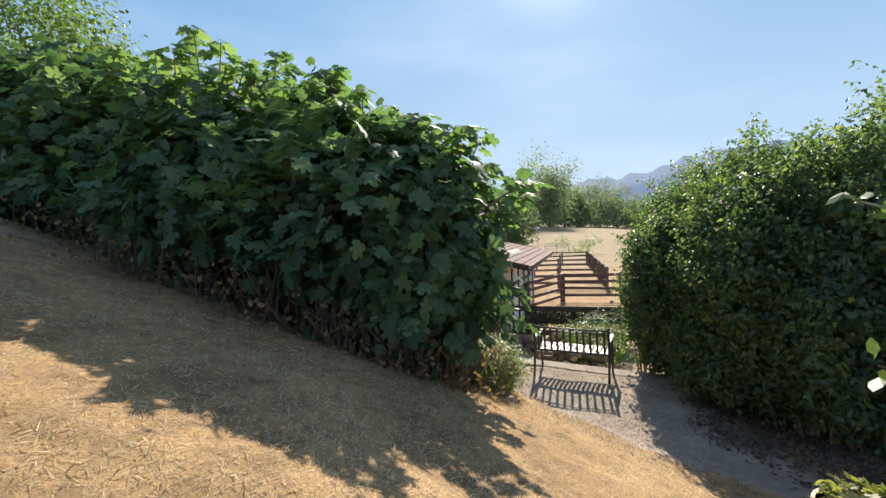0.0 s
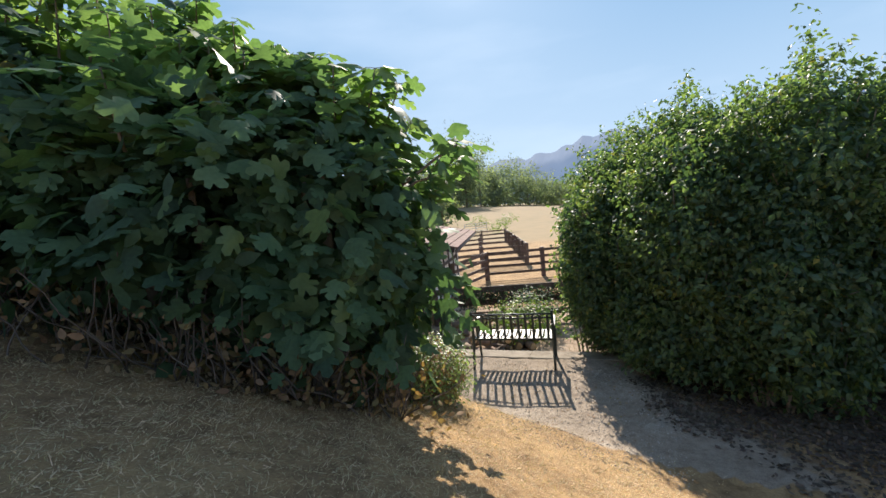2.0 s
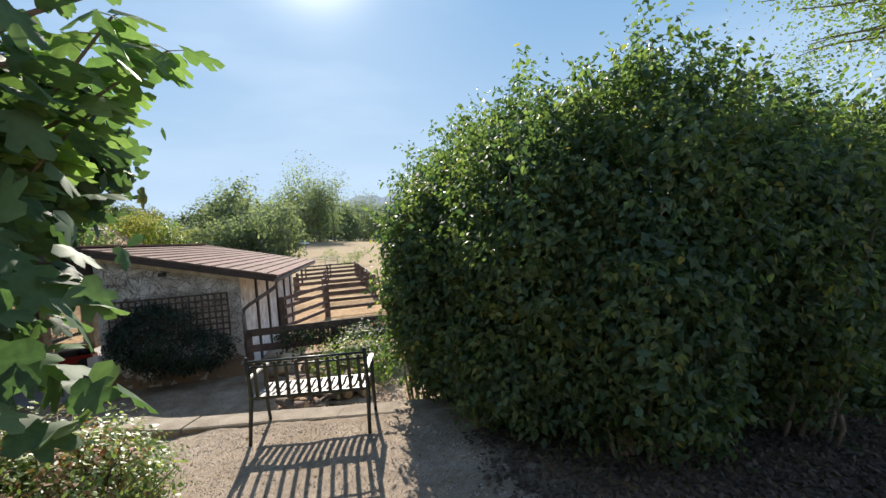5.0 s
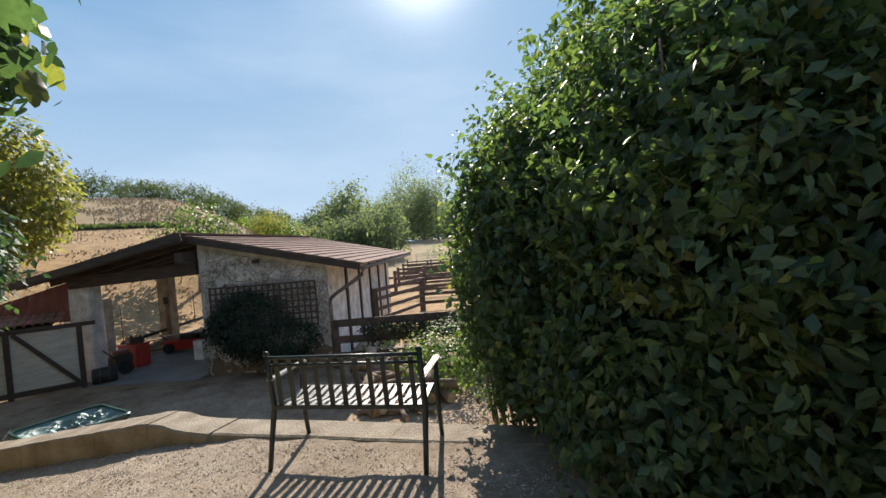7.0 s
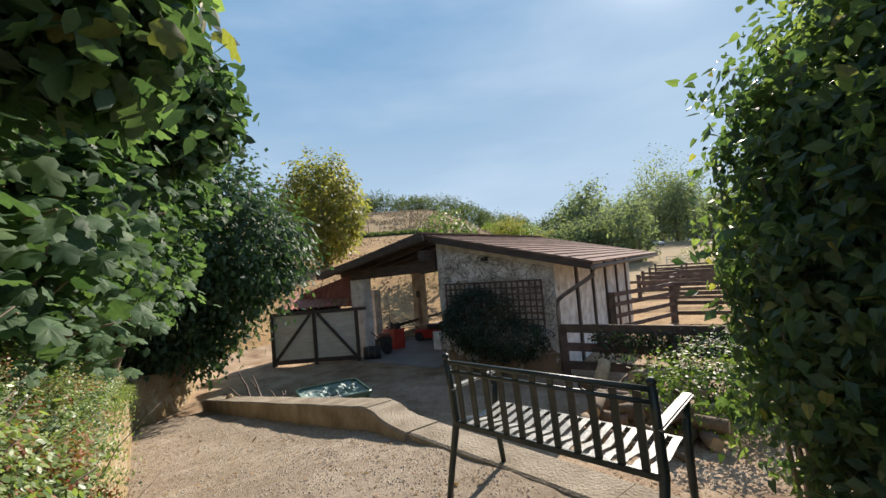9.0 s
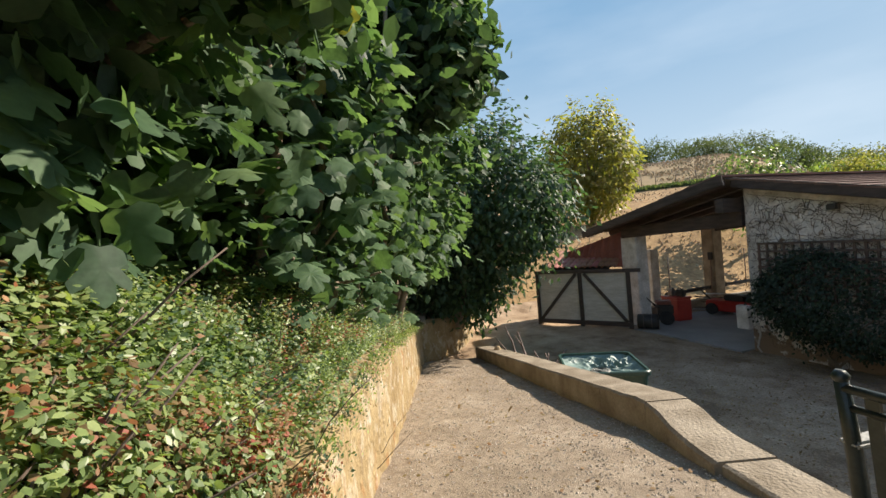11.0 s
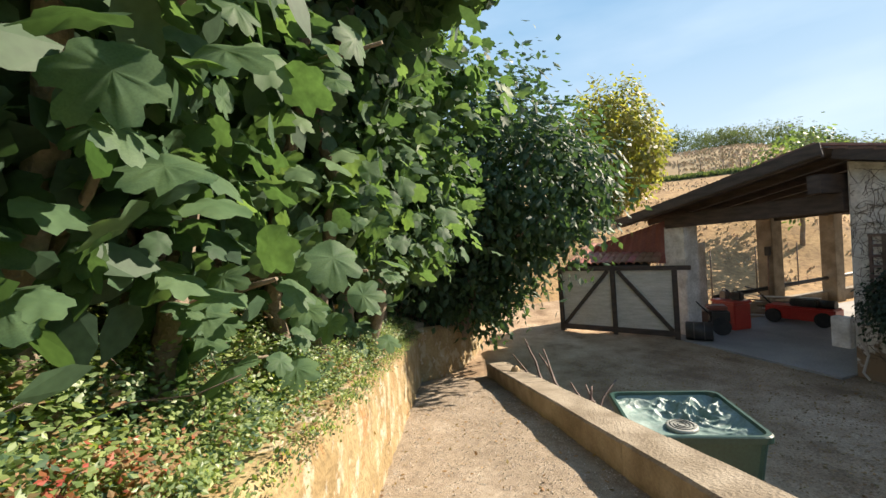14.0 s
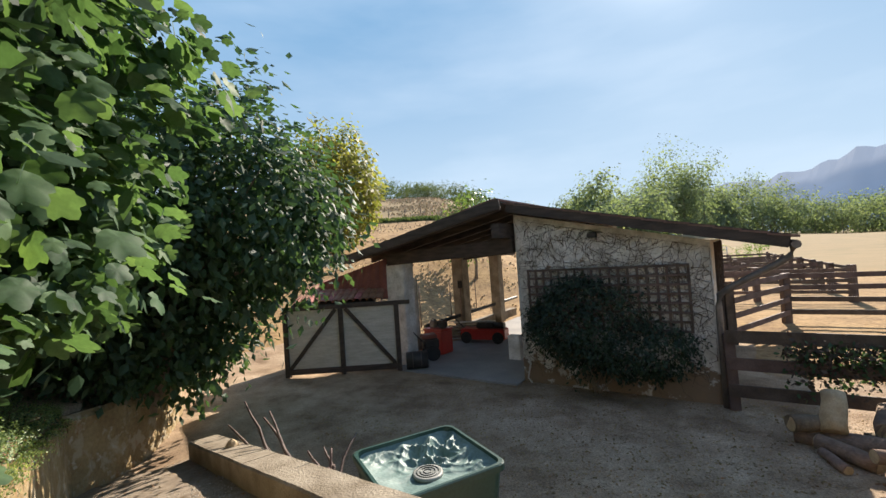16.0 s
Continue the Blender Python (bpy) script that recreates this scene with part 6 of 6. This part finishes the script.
# ---- small things ----
def potted_plant():
    x, y = 1.82, 1.55
    z = gz(x, y)
    top = 0.38
    pot = thing("plant_pot", "pale round pot with yellow-green succulent on the lawn edge", "plant pot", Matrix.Translation((x, y, z)))
    h = top - z
    bm = bmesh.new()
    tube(bm, [(0, 0, 0), (0, 0, 0.02), (0, 0, h - 0.06), (0, 0, h - 0.055), (0, 0, h), (0, 0, h), (0, 0, h - 0.05)], [0.15, 0.155, 0.185, 0.20, 0.205, 0.19, 0.18], 32)
    part("pot", bm, M_pot, pot)
    part("soil", tube(bmesh.new(), [(0, 0, h - 0.08), (0, 0, h - 0.045)], 0.18, 24), M_log, pot)
    rng = np.random.default_rng(5)
    n = 900
    a, r = rng.uniform(0, 6.28, n), np.sqrt(rng.random(n)) * 0.175
    p = np.stack([r * np.cos(a), r * np.sin(a), h - 0.04 + 0.11 * rng.random(n)], -1)
    leaves("plant", p, rng.normal(size=p.shape) * 0.5 + np.array((0, 0, 1)), rng.normal(size=p.shape) + np.array((0, 0, 0.4)), rng.uniform(0.03, 0.06, n), "oval", M_yellow, pot)


potted_plant()


def sapling():
    th = thing("sapling", "young light green sapling with broad leaves", "sapling")
    rng = np.random.default_rng(15)
    bm = bmesh.new()
    x, y = 3.0, 1.75
    z = gz(x, y)
    P, N, T, S = [], [], [], []
    for b in ((1.90, 1.74, 1.80), (2.05, 1.74, 0.95), (2.5, 1.5, 1.9), (2.3, 1.4, 1.4)):
        pts = limb(bm, (x, y, z - 0.05), (x, y, b[2] - 0.35), 0.014, 0.008, rng, 0.03, 5, 5)
        pts = limb(bm, pts[-1], b, 0.008, 0.003, rng, 0.05, 8, 5)
        for q in pts[3:]:
            for j in range(4):
                P.append(np.array(q) + rng.normal(size=3) * 0.03)
                N.append(np.array((-0.3, -0.2, 0.8)) + rng.normal(size=3) * 0.4)
                T.append(rng.normal(size=3) + np.array((-0.4, 0, 0.3)))
                S.append(rng.uniform(0.07, 0.13))
    tagged(part("stem", bm, M_bark, th), kind="stuff")
    leaves("crown", np.array(P), np.array(N), np.array(T), np.array(S), "oval", M_light, th)


sapling()


def log(x, y, z, length, r, rot, tilt, label, m=None):
    th = thing("log", label, "log", pose(x, y, z, 0, tilt, rot), "wood pile")
    rng = random.Random(int(x * 100 + y * 37))
    bm = bmesh.new()
    tube(bm, [(-length / 2, 0, 0), (-length / 4, 0.01, 0.005), (length / 4, -0.01, 0.0), (length / 2, 0, 0)], [r, r * 1.03, r * 0.97, r * 0.95], 12)
    part("bark", bm, m or M_log, th)
    for s in (-1, 1):
        part("cut_end", tube(bmesh.new(), [(s * length / 2, 0, 0), (s * (length / 2 + 0.004), 0, 0)], r * 0.9, 12), M_cut, th)


def wood_pile():
    rng = random.Random(8)
    log(2.93, 13.2, YARD + 0.42, 0.5, 0.13, 60, -52, "short pale log leaning on the wood pile", M_cut)
    for i in range(42):
        x, y = rng.uniform(2.5, 4.4), rng.uniform(10.9, 13.4)
        layer = rng.choice((0, 0, 1, 2))
        r = rng.uniform(0.05, 0.12)
        log(x, y, YARD + r + layer * 0.17, rng.uniform(0.35, 0.9), r, rng.uniform(0, 180), rng.uniform(-8, 8), "grey-brown split log in the wood pile")
    for i in range(5):
        log(2.4 + rng.uniform(0, 1.2), 10.2 + rng.uniform(0, 1.2), YARD + 0.06, rng.uniform(0.5, 1.1), 0.045, rng.uniform(0, 180), 0, "thin branch on the ground by the wood pile")


wood_pile()


def sticks():
    """Bare cut branches standing behind the end of the kerb."""
    rng = np.random.default_rng(19)
    th = thing("branch_bundle", "bare cut branches leaning against the kerb", "branches")
    for i in range(5):
        # long ones that lean back along the kerb
        s0 = rng.uniform(5.5, 6.2)
        a = np.array((*at_sn(s0, float(edge_n(s0)) + 0.27 + 0.1 * rng.random()), YARD + 0.02 + 0.25 * rng.random()))
        s1 = s0 + rng.uniform(0.9, 1.45)
        b = np.array((*at_sn(s1, float(edge_n(s1)) + 0.28 + rng.normal() * 0.1), rng.uniform(-1.65, -1.1)))
        bm = bmesh.new()
        limb(bm, a, b, 0.03, 0.011, rng, 0.07, 7, 6)
        part("branch", bm, M_fence, th)
    for i in range(5):
        # short forked stubs
        s0 = rng.uniform(4.95, 5.4)
        a = np.array((*at_sn(s0, float(edge_n(s0)) + 0.34 + 0.1 * rng.random()), YARD + 0.02))
        bm = bmesh.new()
        c = a + np.array((rng.normal() * 0.1, rng.normal() * 0.1, rng.uniform(0.6, 0.85)))
        limb(bm, a, c, 0.03, 0.02, rng, 0.08, 5, 6)
        limb(bm, c - (c - a) * 0.25, c + np.array((rng.normal() * 0.2, rng.normal() * 0.2, 0.12)), 0.018, 0.01, rng, 0.1, 4, 5)
        part("branch", bm, M_fence, th)
    st = thing("stone", "pale upright stone on the kerb end", "stone", Matrix.Translation((*at_sn(7.1, 1.62), -1.755)))
    bm = bmesh.new()
    bmesh.ops.create_icosphere(bm, subdivisions=2, radius=0.13)
    for v in bm.verts:
        v.co = Vector((v.co.x * 0.7, v.co.y * 0.6, v.co.z * 1.15)) * (1 + 0.15 * noise.noise(v.co * 9))
    part("stone", bm, M_cut, st)


sticks()


def lean_to_things():
    def at(u, v):
        p = SHED @ Vector((u, v, 0))
        return p.x, p.y

    F = YARD + 0.035
    th = thing("red_crate", "bright red plastic storage box on concrete floor", "box", pose(*at(-3.2, 1.45), F, 0, 0, -25), "red boxes")
    part("body", box(bmesh.new(), -0.32, 0.32, -0.24, 0.24, 0, 0.62, bevel=0.02), M_redplastic, th)
    part("lid", box(bmesh.new(), -0.34, 0.34, -0.26, 0.26, 0.623, 0.68, bevel=0.015), M_redplastic, th)
    for cu, cm, cw in ((-0.15, M_pipe, 0.12), (0.17, M_black, 0.13)):
        x, y = (pose(*at(-3.2, 1.45), F, 0, 0, -25) @ Vector((cu, 0.02, 0))).xy
        can = thing("jerrycan", "small metal fuel can standing on a red box", "fuel can", pose(x, y, F + 0.68, 0, 0, -25 + 60 * cu), "fuel cans")
        part("body", box(bmesh.new(), -cw, cw, -0.08, 0.08, 0, 0.2, bevel=0.03), cm, can)
        part("cap", tube(bmesh.new(), [(cw * 0.5, 0, 0.195), (cw * 0.5, 0, 0.235)], 0.028, 10), M_black, can)
        part("handle", tube(bmesh.new(), [(-cw * 0.7, 0, 0.19), (-cw * 0.6, 0, 0.245), (cw * 0.1, 0, 0.245), (cw * 0.2, 0, 0.19)], 0.011, 6), cm, can)
    th = thing("red_machine", "low red farm machine with black engine parts", "farm machine", pose(*at(-2.6, 3.0), F, 0, 0, -12))
    part("body", box(bmesh.new(), -0.7, 0.7, -0.22, 0.22, 0.1, 0.42, bevel=0.03), M_redplastic, th)
    part("engine", box(bmesh.new(), -0.2, 0.35, -0.15, 0.15, 0.42, 0.6, bevel=0.03), M_black, th)
    part("tank", tube(bmesh.new(), [(0.35, 0, 0.5), (0.65, 0, 0.5)], 0.1, 12), M_black, th)
    for u in (-0.5, 0.5):
        w = part("wheel", tube(bmesh.new(), [(u, -0.28, 0.17), (u, -0.2, 0.17)], 0.17, 16), M_rubber, th)
    part("handle", tube(bmesh.new(), [(-0.65, 0, 0.4), (-1.0, 0, 0.75), (-1.25, 0, 0.8)], 0.02, 6), M_black, th)
    th = thing("drum", "small dark metal drum lying on its side", "drum", pose(*at(-2.75, -0.1), F, 0, 0, 20))
    part("body", tube(bmesh.new(), [(-0.26, 0, 0.2), (-0.25, 0, 0.2), (0.25, 0, 0.2), (0.26, 0, 0.2)], [0.18, 0.2, 0.2, 0.18], 20), M_black, th)
    for u in (-0.1, 0.1):
        part("hoop", tube(bmesh.new(), [(u, 0.205 * math.cos(t), 0.2 + 0.205 * math.sin(t)) for t in np.linspace(0, 6.28, 20)], 0.008, 5, False), M_pipe, th)
    th = thing("mower", "old black garden tiller beside the drum", "garden machine", pose(*at(-2.95, 0.75), F, 0, 0, 30))
    part("engine", box(bmesh.new(), -0.2, 0.2, -0.15, 0.15, 0.25, 0.55, bevel=0.04), M_black, th)
    part("cover", box(bmesh.new(), -0.25, 0.15, -0.18, 0.18, 0.56, 0.66, bevel=0.03), M_redsheet, th)
    for v in (-0.22, 0.22):
        part("wheel", tube(bmesh.new(), [(0, v - 0.04, 0.19), (0, v + 0.04, 0.19)], 0.19, 16), M_rubber, th)
        part("handle", tube(bmesh.new(), [(-0.15, v * 0.6, 0.4), (-0.5, v * 0.9, 0.8), (-0.75, v, 0.9)], 0.015, 6), M_black, th)
    th = thing("tool_handle", "long thin tool leaning on a post", "garden tool", pose(*at(-3.95, 3.85), F))
    part("shaft", tube(bmesh.new(), [(0, 0, 0), (0.03, 0.05, 1.6)], 0.018, 6), M_log, th)
    part("head", box(bmesh.new(), -0.04, 0.1, 0.0, 0.08, 1.55, 1.8, bevel=0.01), M_black, th)
    for i in range(4):
        x, y = at(-6.2, 2.4 + i * 2.1)
        th = thing("fence_stake", "thin dark wooden stake of a field fence", "fence stake", Matrix.Translation((x, y, gz(x, y))), "field fence stakes")
        part("stake", tube(bmesh.new(), [(0, 0, -0.2), (0.01, 0, 0.8), (0.0, 0.02, 1.6)], [0.022, 0.02, 0.018], 6), M_fence, th)
    rng = np.random.default_rng(3)
    th = thing("plank_heap", "heap of old boards and pipes at the back", "planks", pose(*at(-3.4, 3.2), F))
    for i in range(10):
        part("plank", beam(bmesh.new(), (rng.uniform(-0.6, 0.2), rng.uniform(-0.4, 0.4), 0.05 + 0.05 * i), (rng.uniform(0.4, 1.2), rng.uniform(-0.4, 0.6), 0.08 + 0.055 * i), 0.1, 0.03), M_log if i % 3 else M_white, th)


lean_to_things()


def fence_vine():
    """Dry vine on the near fence."""
    th = thing("fence_vine", "half-dry vine hanging on the rail fence", "climbing plant")
    rng = np.random.default_rng(23)
    n = 5600
    t = rng.random(n)
    p = np.stack([2.9 + 3.4 * t, 14.1 - 1.25 * t, YARD + 0.95 - np.abs(rng.normal(size=n)) * 0.25 + 0.22 * rng.random(n)], -1) + rng.normal(size=(n, 3)) * np.array((0.05, 0.09, 0.05))
    sel = rng.random(n) < 0.6
    for name, q, m in (("dry_leaves", p[sel], M_litter), ("green_leaves", p[~sel], M_darkleaf)):
        leaves(name, q, rng.normal(size=q.shape), rng.normal(size=q.shape) + np.array((0, 0, -0.5)), rng.uniform(0.04, 0.1, len(q)), "oval", m, th)


fence_vine()


# ---- grass, stones and litter ----
def field_weeds():
    """Tall dry grass on the upper field and the dark weedy strip at its foot."""
    rng = np.random.default_rng(94)
    th = thing("field_weeds", "tall dry brown grass and weeds over the upper field", "grass", kind="stuff")
    for name, a0, a1, n, r0, r1, lo, hi, m in (("weed_strip", -42, 2, 9000, 43.4, 44.8, 0.2, 0.5, M_far), ("dry_grass", -42, 2, 9000, 44.5, 74.0, 0.2, 0.42, M_fieldgrass), ("tufts", -42, 2, 5000, 18.0, 43.0, 0.1, 0.22, M_fieldgrass)):
        a, r = np.radians(rng.uniform(a0, a1, n)), rng.uniform(r0, r1, n)
        x, y = r * np.sin(a), 7 + r * np.cos(a)
        r_ok = (wave(x, y, 0.35, 1.0) + 0.6 * wave(x, y, 1.1, 3.0) > -0.5) & ~((x > -6.5) & (x < 6) & (y < 26))
        x, y = x[r_ok], y[r_ok]
        p = np.stack([x, y, terrain(x, y) - 0.02], -1)
        tip = np.stack([rng.normal(size=len(p)) * 0.5, rng.normal(size=len(p)) * 0.5, np.ones(len(p))], -1)
        leaves(name, p, np.stack([rng.normal(size=len(p)), rng.normal(size=len(p)), 0.2 * np.ones(len(p))], -1), tip, rng.uniform(lo, hi, len(p)), "diamond", m, th)


field_weeds()


def straw_grass():
    rng = np.random.default_rng(91)
    n = 260000
    x, y = rng.uniform(-7, 5.2, n), 0.9 + 6.2 * rng.random(n) ** 1.15
    s, d = sn(x, y)
    lawn = 0.763 - 0.42 * np.maximum(x, -1) - 0.16 * y - 0.8 * np.maximum(0, d)
    dens = np.where(lawn > -0.70, 1.0, np.clip((lawn + 1.0) / 0.5, 0, 1) * 0.25)
    dens = np.where((d > -0.15) & (s > -0.7), 0, dens) * (0.55 + 0.45 * (wave(x, y, 2.7) > -0.2))
    ok = rng.random(n) < dens
    x, y = x[ok], y[ok]
    p = np.stack([x, y, terrain(x, y) - 0.004], -1)
    k = len(p)
    tip = np.stack([rng.normal(size=k), rng.normal(size=k), 0.05 + 0.45 * rng.random(k) ** 2], -1)
    size = rng.uniform(0.02, 0.06, k)
    th = thing("dry_grass", "short parched straw-coloured lawn grass", "grass", kind="stuff")
    leaves("blades", p + np.array((0, 0, 0.008)), rng.normal(size=p.shape) * 0.45 + np.array((0, 0, 1)), tip, size, "blade", M_straw, th)


straw_grass()


def gravel():
    rng = np.random.default_rng(92)
    n = 42000
    s, d = rng.uniform(-3.0, 6.8, n), rng.uniform(-0.6, 2.1, n)
    ok = (s < -0.8) | (d > 0.05)
    s, d = s[ok], d[ok]
    n = len(s)
    x, y = at_sn(s, d)
    z = terrain(x, y)
    r = 0.003 + 0.009 * rng.random(n) ** 2.5
    base = np.array([(1, 0, 0), (-0.5, 0.87, 0), (-0.5, -0.87, 0), (0, 0, 0.9)])
    f = np.array([(0, 1, 3), (1, 2, 3), (2, 0, 3)])
    a = rng.uniform(0, 6.28, n)
    c, sn_ = np.cos(a), np.sin(a)
    v = np.stack([c[:, None] * base[None, :, 0] - sn_[:, None] * base[None, :, 1], sn_[:, None] * base[None, :, 0] + c[:, None] * base[None, :, 1], np.broadcast_to(base[None, :, 2], (n, 4))], -1) * r[:, None, None] + np.stack([x, y, z - 0.001], -1)[:, None, :]
    th = thing("loose_gravel", "loose pale gravel scattered on the patio", "gravel", kind="stuff")
    grid_mesh("stones", v.reshape(-1, 3), (f[None] + (np.arange(n) * 4)[:, None, None]).reshape(-1, 3), M_pebble, th)
    n = 22000
    s, d = rng.uniform(-3, 9, n), np.where(rng.random(n) < 0.06, rng.uniform(0.05, 2.2, n), rng.uniform(2.8, 9, n))
    x, y = at_sn(s, d)
    p = np.stack([x, y, terrain(x, y) + 0.006], -1)
    ok = (d < 2.0) | (d > 2.9)
    p = p[ok]
    th = thing("fallen_leaves", "scattered dry fallen leaves on patio and yard", "leaf litter", kind="stuff")
    leaves("leaves", p, np.array((0, 0, 1)) + rng.normal(size=p.shape) * 0.3, rng.normal(size=p.shape), rng.uniform(0.015, 0.05, len(p)), "oval", M_dryleaf, th)


gravel()


def leaf_litter():
    """Leaf litter under the shrubs, coloured darker to paint the shade there."""
    rng = np.random.default_rng(93)
    n = 56000
    x, y = rng.uniform(2.9, 9.5, n), rng.uniform(1.4, 5.6, n)
    s, d = sn(x, y)
    ok = (rng.random(n) < step(x - 0.35 * wave(x, y, 2.2) + 0.12 * (y - 4), 3.0, 4.0)) & (y > 1.9 + 0.3 * wave(x, y, 1.7) + 0.12 * (5 - x))
    ok &= d < edge_n(s) - 0.3
    p = np.stack([x[ok], y[ok], terrain(x[ok], y[ok]) + 0.006 + 0.02 * rng.random(int(ok.sum()))], -1)
    th = thing("leaf_litter", "leaf litter under the shrubs, darkened to paint shade", "leaf litter", kind="stuff")
    leaves("leaves", p, np.array((0, 0, 1)) + rng.normal(size=p.shape) * 0.35, rng.normal(size=p.shape), rng.uniform(0.03, 0.075, len(p)), "diamond", M_litter, th)


leaf_litter()
